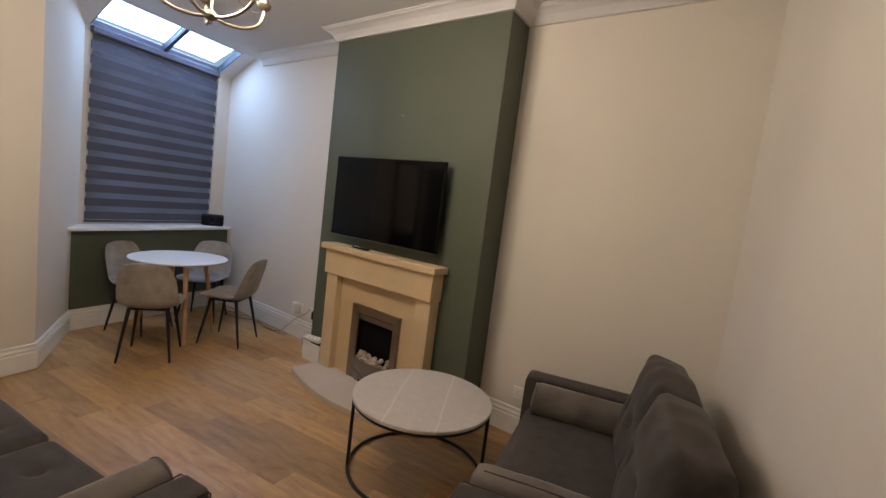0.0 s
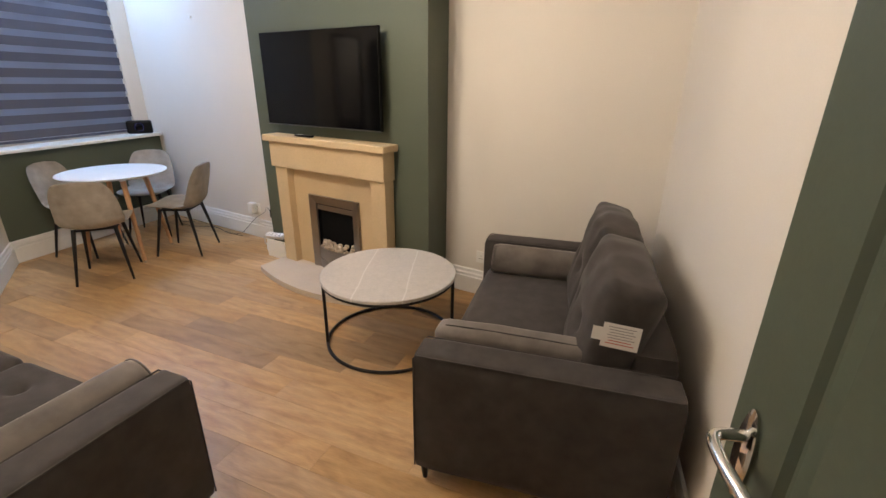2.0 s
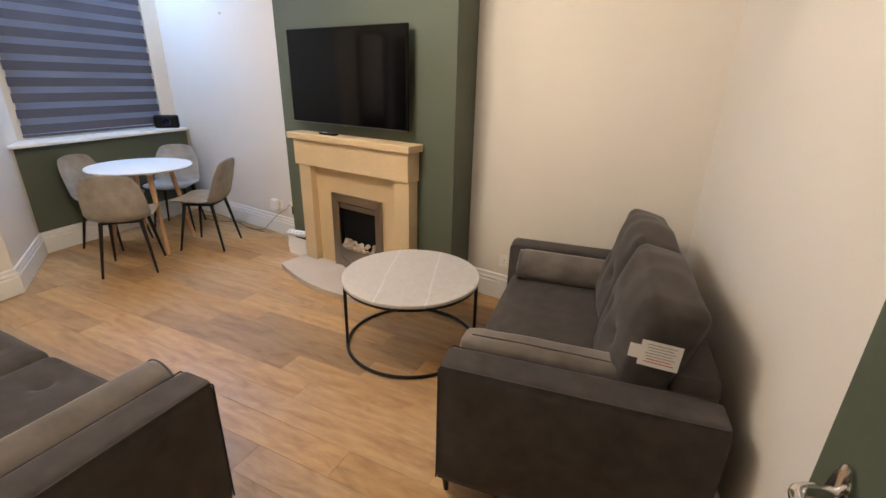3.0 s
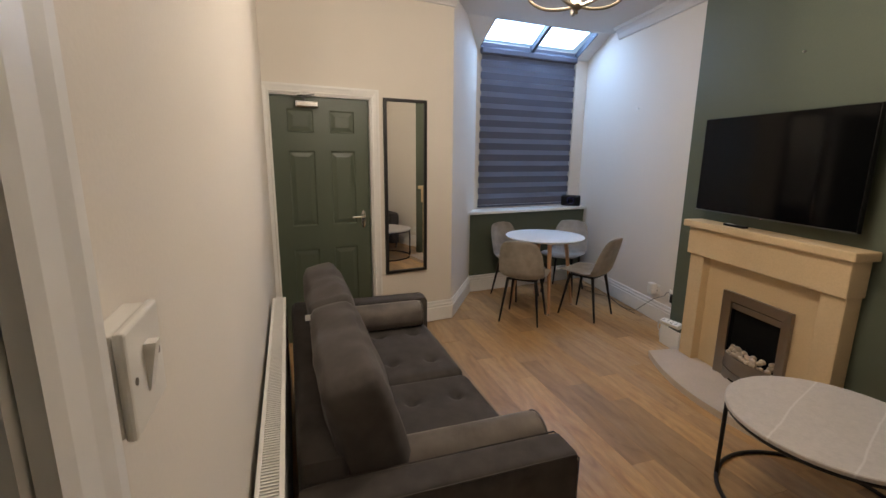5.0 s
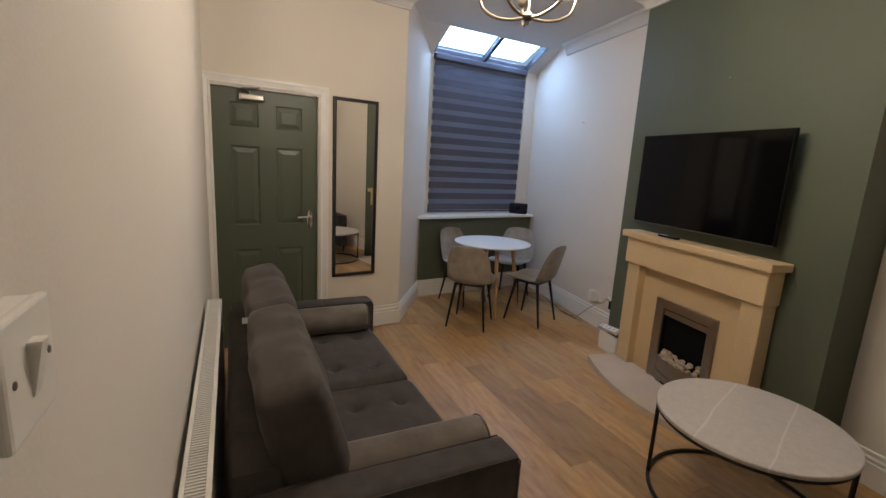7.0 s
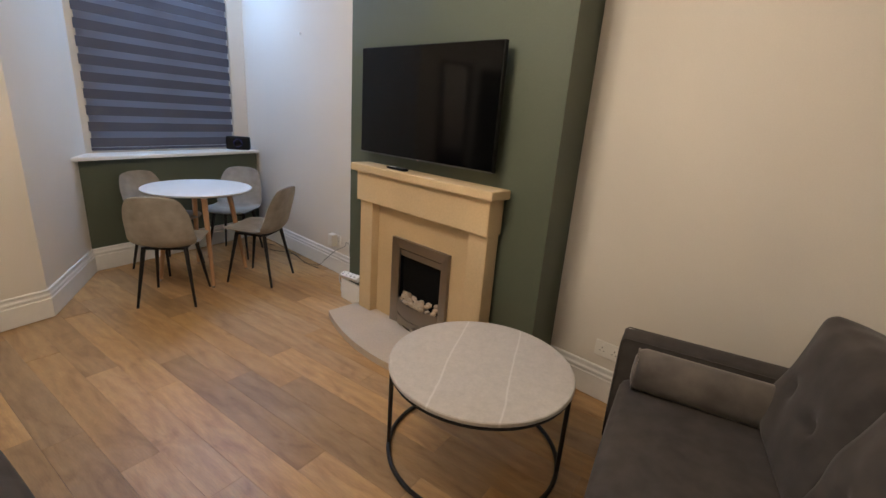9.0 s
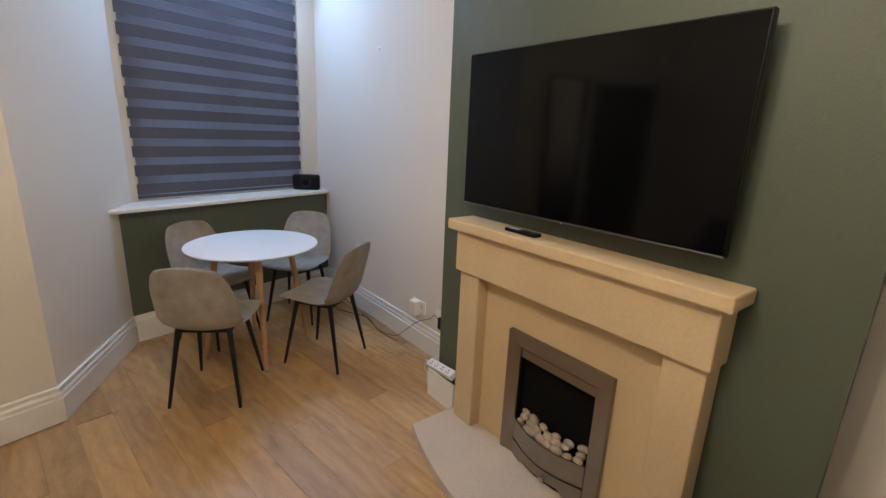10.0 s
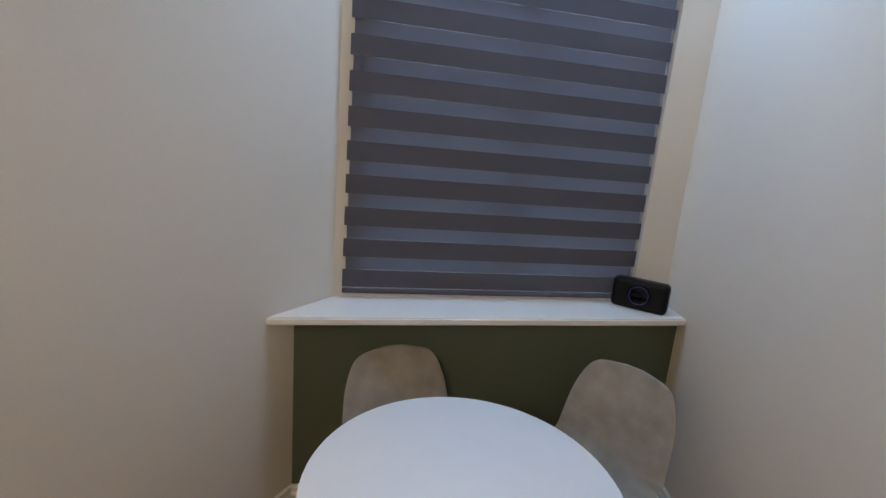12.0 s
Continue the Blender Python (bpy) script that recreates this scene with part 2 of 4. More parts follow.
def glowing(name, colour, strength):
    m = bpy.data.materials.new(name)
    m.use_nodes = True
    b = m.node_tree.nodes["Principled BSDF"]
    b.inputs["Base Color"].default_value = (0.9, 0.88, 0.82, 1)
    b.inputs["Emission Color"].default_value = (*colour, 1)
    b.inputs["Emission Strength"].default_value = strength
    return m


def glass(name):
    m = bpy.data.materials.new(name)
    m.use_nodes = True
    b = m.node_tree.nodes["Principled BSDF"]
    b.inputs["Base Color"].default_value = (0.97, 0.98, 1, 1)
    b.inputs["Roughness"].default_value = 0.03
    b.inputs["Transmission Weight"].default_value = 1
    b.inputs["IOR"].default_value = 1.1
    return m


def gauze(name):
    """Thin woven fabric that lets some daylight through."""
    m = bpy.data.materials.new(name)
    m.use_nodes = True
    N, L = m.node_tree.nodes, m.node_tree.links
    d, t, mx = N.new("ShaderNodeBsdfDiffuse"), N.new("ShaderNodeBsdfTranslucent"), N.new("ShaderNodeMixShader")
    d.inputs[0].default_value = (0.20, 0.20, 0.24, 1)
    t.inputs[0].default_value = (0.38, 0.39, 0.43, 1)
    mx.inputs[0].default_value = 0.60
    L.new(d.outputs[0], mx.inputs[1])
    L.new(t.outputs[0], mx.inputs[2])
    nz = N.new("ShaderNodeTexNoise")
    nz.inputs["Scale"].default_value = 400
    bp = N.new("ShaderNodeBump")
    bp.inputs["Strength"].default_value, bp.inputs["Distance"].default_value = 0.2, 0.001
    L.new(nz.outputs[0], bp.inputs["Height"])
    L.new(bp.outputs[0], d.inputs["Normal"])
    L.new(mx.outputs[0], N["Material Output"].inputs[0])
    return m


WALL = surface("cream_textured_wall", (0.72, 0.665, 0.585), 0.75, vary=0.035, grain=160, blotch=1.6, bump=0.12, bump_scale=160, spec=0.3)
GREEN = surface("sage_green_wall", (0.090, 0.104, 0.072), 0.55, vary=0.07, grain=120, blotch=2.0, bump=0.25, bump_scale=170, spec=0.4)
DOORGREEN = surface("green_door_paint", (0.078, 0.094, 0.062), 0.42, vary=0.06, grain=60, blotch=3, bump=0.05)
CEIL = surface("white_ceiling", (0.63, 0.615, 0.60), 0.8, vary=0.03, grain=90, blotch=1.2, bump=0.12, spec=0.2)
WHITE = surface("white_gloss_paint", (0.78, 0.76, 0.72), 0.34, vary=0.04, grain=30, blotch=3, bump=0.03)
PLASTIC = surface("white_plastic", (0.78, 0.75, 0.69), 0.35, vary=0.02, grain=30, blotch=5, bump=0.0)
OAK = oak("oak_plank")
SUB = surface("dark_underlay", (0.03, 0.022, 0.016), 0.9)
VELVET = surface("charcoal_velvet", (0.068, 0.059, 0.053), 0.80, vary=0.34, grain=14, blotch=2.6, bump=0.12, bump_scale=300, sheen=0.40, spec=0.15)
# same velvet, lighter: the light its brushed nap catches is put in the colour
LITNAP = surface("lit_brushed_velvet", (0.155, 0.133, 0.115), 0.80, vary=0.45, grain=9, blotch=5, bump=0.12, bump_scale=300, sheen=0.9, spec=0.15)
PIPING = surface("charcoal_piping", (0.045, 0.039, 0.035), 0.8, sheen=0.2, spec=0.15)
TAUPE = surface("taupe_velvet", (0.305, 0.272, 0.234), 0.85, vary=0.24, grain=16, blotch=6, bump=0.1, bump_scale=300, sheen=0.3, spec=0.2)
BLACK = surface("black_metal", (0.016, 0.014, 0.013), 0.42, vary=0.1, bump=0.03, metal=0.3)
BLACKWOOD = surface("black_frame", (0.012, 0.010, 0.009), 0.4, vary=0.1, bump=0.05)
STONE = surface("cream_limestone", (0.60, 0.45, 0.262), 0.72, vary=0.08, grain=90, blotch=3.5, bump=0.18, bump_scale=260, spec=0.3)
HEARTH = surface("pale_limestone_hearth", (0.56, 0.47, 0.37), 0.62, vary=0.09, grain=70, blotch=4, bump=0.15, bump_scale=240, spec=0.35)
STEEL = surface("brushed_steel", (0.30, 0.265, 0.235), 0.34, metal=1.0, vary=0.06, grain=60, blotch=3, bump=0.05, spread=(1, 1, 8))
CHROME = surface("polished_chrome", (0.72, 0.70, 0.67), 0.14, metal=1.0, vary=0.03, bump=0.0)
NICKEL = surface("antique_nickel", (0.30, 0.26, 0.20), 0.40, metal=1.0, vary=0.08, bump=0.02)
# black of the firebox's soot, and shade put as colour into holes and gaps
SOOTSHADE = surface("soot_and_shade_black", (0.006, 0.006, 0.006), 0.9, vary=0.2, spec=0.1)
PEBBLE = surface("cream_pebble", (0.40, 0.315, 0.225), 0.6, vary=0.2, grain=50, blotch=12, bump=0.1, per_object=0.2)
SCREEN = surface("black_screen", (0.0015, 0.0015, 0.002), 0.085, vary=0.0, bump=0.0, spec=0.20, uneven=0.02)
TVBODY = surface("black_plastic", (0.004, 0.004, 0.004), 0.35, vary=0.05, bump=0.0, spec=0.18)
SILVER = surface("silver_trim", (0.17, 0.17, 0.17), 0.3, metal=0.9, bump=0.0)
WOOD = surface("beech_leg", (0.50, 0.28, 0.14), 0.45, vary=0.12, grain=30, blotch=4, bump=0.05, spread=(6, 6, 0.8))
TABLEWHITE = surface("white_lacquer", (0.78, 0.78, 0.78), 0.42, vary=0.015, bump=0.01)
MARBLE = marble("pale_marble")
BANDS = surface("slate_blind_fabric", (0.078, 0.076, 0.098), 0.8, vary=0.08, grain=200, blotch=3, bump=0.1, bump_scale=500)
GAUZE = gauze("sheer_blind_fabric")
GLASS = glass("window_glass")
MIRROR = surface("mirror_silver", (0.86, 0.86, 0.84), 0.008, metal=1.0, vary=0.0, bump=0.0, uneven=0.004)
LIT = glowing("lit_bulb_glass", (1.0, 0.835, 0.655), BULB)
PAPER = surface("white_paper", (0.78, 0.75, 0.70), 0.8, vary=0.03, bump=0.03)
REDINK = surface("red_ink", (0.5, 0.08, 0.05), 0.8, bump=0)
GREYINK = surface("grey_ink", (0.35, 0.33, 0.31), 0.8, bump=0)
CABLE = surface("dark_cable", (0.02, 0.018, 0.016), 0.5, bump=0)
WHITECABLE = surface("white_cable", (0.7, 0.68, 0.64), 0.45, bump=0)
UPVC = surface("white_window_frame", (0.78, 0.79, 0.80), 0.35, vary=0.03, bump=0.02)
LEAD = surface("dark_roof_bar", (0.06, 0.075, 0.10), 0.5, vary=0.1)
HALL = surface("unseen_hall_wall", (0.55, 0.50, 0.44), 0.8, vary=0.04)
PAVING = surface("grey_yard_paving", (0.22, 0.21, 0.20), 0.85, vary=0.15)
BLUELED = glowing("blue_indicator", (0.15, 0.15, 0.9), 0.10)
BLUELED.node_tree.nodes["Principled BSDF"].inputs["Base Color"].default_value = (0.02, 0.02, 0.05, 1)
REDLED = glowing("red_indicator", (1.0, 0.05, 0.03), 0.5)


# ---- the plan: corners of the room's inner faces ----
CEILING = 2.91
SW, WS = (-3.7245, -0.258), (-3.979, 1.3165)          # west wall with the closed door
BAY_L, BAY_R = (-4.895, 1.901), (-5.085, 3.452)     # wall of the window
N_L, N_M = (-5.085, 3.452), (-2.882, 3.162)         # north wall beside the bay
BR_L, BR_R = (-2.883, 2.924), (-1.202, 2.690)       # face of the chimney breast
ALC, NE = (-1.185, 2.967), (0.225, 2.785)           # alcove behind the second sofa
SE = (0.596, -0.160)


def run(a, b):
    """Length, azimuth and pose of a wall that runs from a to b; its room side is y < 0."""
    d = Vector(b) - Vector(a)
    az = math.degrees(math.atan2(d.y, d.x))
    return d.length, az, pose(a[0], a[1], 0, 0, 0, az)


def wall(name, a, b, material, label, openings=(), thick=0.15, z1=CEILING, z0=-0.02, before=0.0, after=0.0):
    """A wall with thickness on the far side and openings (u0, u1, z0, z1) through it."""
    length, az, m = run(a, b)
    us = sorted({-before, length + after, *[o[0] for o in openings], *[o[1] for o in openings]})
    zs = sorted({z0, z1, *[o[2] for o in openings], *[o[3] for o in openings]})
    bm = bmesh.new()
    solid = lambda i, j: 0 <= i < len(us) - 1 and 0 <= j < len(zs) - 1 and not any(
        o[0] <= (us[i] + us[i + 1]) / 2 <= o[1] and o[2] <= (zs[j] + zs[j + 1]) / 2 <= o[3] for o in openings)
    cache = {}

    def vert(u, y, z):
        k = (round(u, 4), y, round(z, 4))
        if k not in cache:
            cache[k] = bm.verts.new((u, y, z))
        return cache[k]
    for i in range(len(us) - 1):
        for j in range(len(zs) - 1):
            if not solid(i, j):
                continue
            u0, u1, w0, w1 = us[i], us[i + 1], zs[j], zs[j + 1]
            for y, flip in ((0, False), (thick, True)):
                f = [vert(u0, y, w0), vert(u1, y, w0), vert(u1, y, w1), vert(u0, y, w1)]
                bm.faces.new(f[::-1] if flip else f)
            for di, dj, p, q in ((-1, 0, (u0, w0), (u0, w1)), (1, 0, (u1, w0), (u1, w1)), (0, -1, (u0, w0), (u1, w0)), (0, 1, (u0, w1), (u1, w1))):
                if not solid(i + di, j + dj):
                    bm.faces.new((vert(p[0], 0, p[1]), vert(q[0], 0, q[1]), vert(q[0], thick, q[1]), vert(p[0], thick, p[1])))
    bmesh.ops.recalc_face_normals(bm, faces=bm.faces)
    ob = part(name, bm, material)
    ob.matrix_world = m
    return tagged(ob, label, "wall", kind="structure")


def west_x(y):
    """x of the room's western edge at y."""
    if y < WS[1]:
        return SW[0] + (WS[0] - SW[0]) * (y - SW[1]) / (WS[1] - SW[1])
    p, q = (-4.72, 1.786), (-4.915, 3.43)
    if y < p[1]:
        return WS[0] + (p[0] - WS[0]) * (y - WS[1]) / (p[1] - WS[1])
    return p[0] + (q[0] - p[0]) * (y - p[1]) / (q[1] - p[1])


def east_x(y):
    """x of the room's eastern edge at y, along the east and north walls."""
    if y < NE[1]:
        return SE[0] + (NE[0] - SE[0]) * (y - SE[1]) / (NE[1] - SE[1])
    if y < ALC[1]:
        return NE[0] + (ALC[0] - NE[0]) * (y - NE[1]) / (ALC[1] - NE[1])
    return N_M[0] + (N_L[0] - N_M[0]) * (y - N_M[1]) / (N_L[1] - N_M[1])


# ---- walls, ceiling ----
LW, AZ_W, M_W = run(SW, WS)
DOOR_U = (0.034, 0.828)
wall("wall_west", SW, WS, WALL, "cream textured plaster wall with a green door", [(DOOR_U[0], DOOR_U[1], -0.02, 2.019)], before=0.15)
wall("wall_splay", WS, BAY_L, WALL, "cream plaster wall angled towards the window")
LB, AZ_B, M_B = run(BAY_L, BAY_R)
WIN = (0.075, LB - 0.175, 0.965, 2.70)
wall("wall_window", BAY_L, BAY_R, WALL, "white wall round the tall window", [WIN], z1=2.74, before=0.15, after=0.15)
wall("wall_north", N_L, N_M, WALL, "cream textured wall beside the chimney breast", before=0.0, after=0.15)
BREAST = [BR_L, BR_R, (ALC[0], ALC[1] + 0.02), (N_M[0] + 0.004, N_M[1] + 0.02)]
bm = bmesh.new()
prism(bm, BREAST, -0.02, CEILING)
tagged(part("chimney_breast", bm, GREEN), "sage green painted chimney breast", "wall", kind="structure")
wall("wall_alcove", ALC, NE, WALL, "cream plaster alcove wall beside the breast", before=0.15, after=0.15)
wall("wall_east", NE, SE, WALL, "cream textured plaster wall behind the sofa", before=0.0, after=0.15)
LS, AZ_S, M_S = run(SE, SW)
ENTRY = (0.072, 0.935, -0.02, 2.03)                 # doorway in which the walk begins
wall("wall_south", SE, SW, WALL, "cream textured plaster wall above a radiator", [ENTRY], before=0.0, after=0.15)

bm = bmesh.new()
prism(bm, [(SW[0] - .3, SW[1] - .2), (SE[0] + .3, SE[1] - .2), (NE[0] + .4, NE[1] + .2), (ALC[0], ALC[1] + .2), (N_M[0], N_M[1] + .2),
           (-4.585, 3.60), (-4.435, 1.50), (-4.2, 1.2)], CEILING, CEILING + 0.12)
tagged(part("ceiling", bm, CEIL), "white painted plaster ceiling", "ceiling", kind="structure")

# sloping roof glazing over the bay
slope_a, slope_b = Vector((-4.444, 1.78, CEILING)), Vector((-4.600, 3.42, CEILING))
low_a, low_b = Vector((-4.875, 1.78, 2.722)), Vector((-5.075, 3.46, 2.722))


def on_slope(s, t, lift=0.0):
    """A point of the bay's sloping roof: s along it, t down it."""
    p = slope_a.lerp(slope_b, s).lerp(low_a.lerp(low_b, s), t)
    n = (slope_b - slope_a).cross(low_a - slope_a).normalized()
    if n.z < 0:
        n = -n
    return p + n * lift


def slope_slab(bm, s0, s1, t0, t1, low, high):
    c = []
    for lift in (low, high):
        for s, t in ((s0, t0), (s1, t0), (s1, t1), (s0, t1)):
            c.append(bm.verts.new(on_slope(s, t, lift)))
    for f in ((0, 1, 2, 3), (7, 6, 5, 4), (0, 4, 5, 1), (1, 5, 6, 2), (2, 6, 7, 3), (3, 7, 4, 0)):
        bm.faces.new([c[i] for i in f])
    bmesh.ops.recalc_face_normals(bm, faces=bm.faces)


bm = bmesh.new()
slope_slab(bm, -0.10, 0.085, -0.05, 1.3, 0.0, 0.08)
slope_slab(bm, 0.885, 1.10, -0.05, 1.3, 0.0, 0.08)
slope_slab(bm, 0.085, 0.885, -0.05, 0.02, 0.0, 0.08)
slope_slab(bm, 0.085, 0.885, 0.97, 1.3, 0.0, 0.08)
tagged(part("bay_ceiling", bm, CEIL), "white sloping plaster ceiling of the bay", "ceiling", kind="structure")
sk = empty("skylight", Matrix.Identity(4), "sloping skylight with two panes and dark bars", "skylight", kind="structure")
for s0, s1, nm in ((0.085, 0.092, "frame_bar"), (0.480, 0.504, "glazing_bar"), (0.878, 0.885, "frame_bar")):
    bm = bmesh.new()
    slope_slab(bm, s0, s1, 0.02, 0.97, 0.004, 0.07)
    part(nm, bm, LEAD, sk)
for t0, t1 in ((0.02, 0.035), (0.955, 0.97)):
    bm = bmesh.new()
    slope_slab(bm, 0.092, 0.878, t0, t1, 0.004, 0.05)
    part("frame_rail", bm, LEAD, sk)
for s0, s1 in ((0.092, 0.480), (0.504, 0.878)):
    bm = bmesh.new()
    slope_slab(bm, s0, s1, 0.035, 0.955, 0.03, 0.036)
    part("pane", bm, GLASS, sk).visible_shadow = False

# daylight through the skylight and the window's glass
for nm, sx_, sy_, w in (("skylight_daylight", 1.25, 0.40, 13.5), ("window_daylight", 1.2, 1.6, 5.2)):
    lamp = new(nm, bpy.data.lights.new(nm, "AREA"))
    lamp.data.shape, lamp.data.size, lamp.data.size_y, lamp.data.energy, lamp.data.color = "RECTANGLE", sx_, sy_, w, (0.42, 0.63, 1.0) if nm.startswith("sky") else (0.55, 0.70, 1.0)
    if nm.startswith("sky"):
        c0 = on_slope(0.485, 0.5, 0.10)
        ax = (slope_b - slope_a).normalized()
        dn = (low_a - slope_a).normalized()
        nz_ = ax.cross(dn).normalized()
        nz_ = nz_ if nz_.z > 0 else -nz_
        ay = nz_.cross(ax)
        lamp.matrix_world = Matrix.Translation(c0) @ Matrix((ax, ay, nz_)).transposed().to_4x4()
    else:
        lamp.matrix_world = M_B @ pose((WIN[0] + WIN[1]) / 2, 0.13, (WIN[2] + WIN[3]) / 2) @ Matrix.Rotation(radians(-90), 4, "X")

# ground outside, and an unseen hall added to close off the doorway
bm = bmesh.new()
prism(bm, [(-60, -60), (60, -60), (60, 60), (-60, 60)], -0.30, -0.15)
tagged(part("ground", bm, PAVING), "grey paved ground outside", "ground", kind="structure")
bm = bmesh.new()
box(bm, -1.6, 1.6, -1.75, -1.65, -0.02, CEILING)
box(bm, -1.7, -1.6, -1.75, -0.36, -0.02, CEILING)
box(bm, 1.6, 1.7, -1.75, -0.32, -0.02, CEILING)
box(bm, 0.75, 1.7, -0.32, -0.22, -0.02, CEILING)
tagged(part("wall_unseen_hall", bm, HALL), "plain cream walls of an unseen hall, added behind the doorway", "wall", kind="structure")
bm = bmesh.new()
box(bm, -1.7, 1.7, -1.75, -0.47, CEILING, CEILING + .1)
tagged(part("ceiling_unseen_hall", bm, CEIL), "white ceiling of an unseen hall, added behind the doorway", "ceiling", kind="structure")

# ---- cornice and skirting ----
CORNICE = [(0.0, CEILING - 0.10), (-0.022, CEILING - 0.10), (-0.022, CEILING - 0.088), (-0.030, CEILING - 0.075), (-0.046, CEILING - 0.05),
           (-0.075, CEILING - 0.030), (-0.100, CEILING - 0.022), (-0.100, CEILING - 0.012), (-0.112, CEILING - 0.010), (-0.112, CEILING), (0.0, CEILING)]
SKIRT = [(0.0, 0.005), (-0.020, 0.005), (-0.020, 0.132), (-0.012, 0.136), (-0.012, 0.146), (-0.018, 0.150), (-0.018, 0.158), (-0.011, 0.168), (-0.010, 0.180), (-0.014, 0.184), (-0.013, 0.192), (-0.008, 0.196), (0.0, 0.196)]


def moulding(name, profile, a, b, label, ends=(0.0, 0.0)):
    """A moulding along the wall from a to b; ends lengthen its projecting edge for mitres."""
    length, az, m = run(a, b)
    bm = bmesh.new()
    reach = max(-y for y, z in profile)
    va = [bm.verts.new((-ends[0] * (-y) / reach, y, z)) for y, z in profile]
    vb = [bm.verts.new((length + ends[1] * (-y) / reach, y, z)) for y, z in profile]
    n = len(profile)
    for i in range(n):
        bm.faces.new((va[i], va[(i + 1) % n], vb[(i + 1) % n], vb[i]))
    bm.faces.new(va[::-1])
    bm.faces.new(vb)
    bmesh.ops.recalc_face_normals(bm, faces=bm.faces)
    ob = part(name, bm, WHITE if profile is SKIRT else CEIL)
    ob.matrix_world = m
    return tagged(ob, label, "moulding", kind="structure")


CL, SL = "white moulded plaster cornice under the ceiling", "white moulded skirting board along the wall"
moulding("cornice", CORNICE, SW, WS, CL, (-0.11, 0.06))
moulding("cornice", CORNICE, SE, SW, CL, (-0.11, -0.11))
moulding("cornice", CORNICE, NE, SE, CL, (-0.11, -0.11))
moulding("cornice", CORNICE, ALC, NE, CL, (-0.11, -0.11))
moulding("cornice", CORNICE, BR_L, BR_R, CL, (0.11, 0.11))
moulding("cornice", CORNICE, BR_R, ALC, CL, (0.11, -0.11))
moulding("cornice", CORNICE, N_M, BR_L, CL, (-0.11, 0.11))
moulding("cornice", CORNICE, (-4.40, 3.362), N_M, CL, (-0.05, -0.11))
wd = (Vector(WS) - Vector(SW)).normalized()
at_w = lambda u: tuple(Vector(SW) + wd * u)
moulding("baseboard", SKIRT, at_w(DOOR_U[1] + 0.075), WS, SL, (0.0, 0.008))
moulding("baseboard", SKIRT, WS, (-4.718, 1.785), SL, (0.008, -0.01))
moulding("baseboard", SKIRT, (-4.718, 1.785), (-4.912, 3.430), SL, (-0.01, -0.02))
moulding("baseboard", SKIRT, (-4.912, 3.430), N_M, SL, (-0.02, -0.02))
moulding("baseboard", SKIRT, ALC, NE, SL, (-0.02, -0.02))
moulding("baseboard", SKIRT, NE, SE, SL, (-0.02, -0.02))
sd = (Vector(SW) - Vector(SE)).normalized()
at_s = lambda u: tuple(Vector(SE) + sd * u)
moulding("baseboard", SKIRT, at_s(ENTRY[1] + 0.085), SW, SL, (0.0, -0.02))

# green panel and sill under the window
bm = bmesh.new()
prism(bm, [(-4.720, 1.786), (-4.914, 3.428), BAY_R, BAY_L], -0.02, 0.921)
tagged(part("wall_panel", bm, GREEN), "dark green painted panel under the window sill", "wall", kind="structure")
bm = bmesh.new()
prism(bm, [(-4.610, 1.697), (-4.842, 3.418), (-5.095, 3.451), (-4.905, 1.906), (-4.668, 1.751)], 0.922, 0.952)
bmesh.ops.bevel(bm, geom=bm.edges[:], offset=0.006, segments=3, affect="EDGES")
tagged(part("window_sill", bm, WHITE), "wide white gloss painted window sill", "window sill", kind="structure")

# window: frame, panes
win = empty("window_1", M_B, "tall white framed window behind the blind", "window", kind="structure")
fw = 0.05
x0, x1, z0, z1 = WIN
for nm, c in (("frame_stile", (x0, x0 + fw, 0.03, 0.10, z0, z1)), ("frame_stile", (x1 - fw, x1, 0.03, 0.10, z0, z1)),
              ("frame_rail", (x0 + fw, x1 - fw, 0.03, 0.10, z0, z0 + fw)), ("frame_rail", (x0 + fw, x1 - fw, 0.03, 0.10, z1 - fw, z1)),
              ("mullion", ((x0 + x1) / 2 - .03, (x0 + x1) / 2 + .03, 0.035, 0.095, z0 + fw, z1 - fw))):
    part(nm, boxed(*c, 0.006), UPVC, win)
for a, b in ((x0 + fw, (x0 + x1) / 2 - .03), ((x0 + x1) / 2 + .03, x1 - fw)):
    part("pane", boxed(a, b, 0.062, 0.068, z0 + fw, z1 - fw), GLASS, win).visible_shadow = False

# zebra blind in front of the window
BL = (0.036, 1.352, 0.974, 2.718)                    # u0, u1, bottom, top
blind = empty("zebra_blind", M_B @ pose(0, 0, 0), "closed slate-grey zebra roller blind with sheer bands", "blind")
part("cassette", boxed(BL[0] - .004, BL[1] + .004, -0.062, -0.004, BL[3] - 0.05, BL[3] + 0.012, 0.012, 3), BANDS, blind, "slate-grey blind cassette")
PERIOD, DARK = 0.1275, 0.074
band = boxed(BL[0], BL[1], -0.0255, -0.0240, 0, DARK)
sheer = boxed(BL[0] + 0.012, BL[1] - 0.012, -0.0225, -0.0215, 0, PERIOD - DARK)
proto_d = part("opaque_band", band, BANDS, blind)
proto_s = part("sheer_band", sheer, GAUZE, blind)
z = BL[2] + 0.0265
k = 0
while z < BL[3] - 0.06:
    if k == 0:
        d, s = proto_d, proto_s
    else:
        d, s = proto_d.copy(), proto_s.copy()
        scene.collection.objects.link(d)
        scene.collection.objects.link(s)
    d.location, s.location = (0, 0, z), (0, 0, z + DARK)
    k += 1
    z += PERIOD
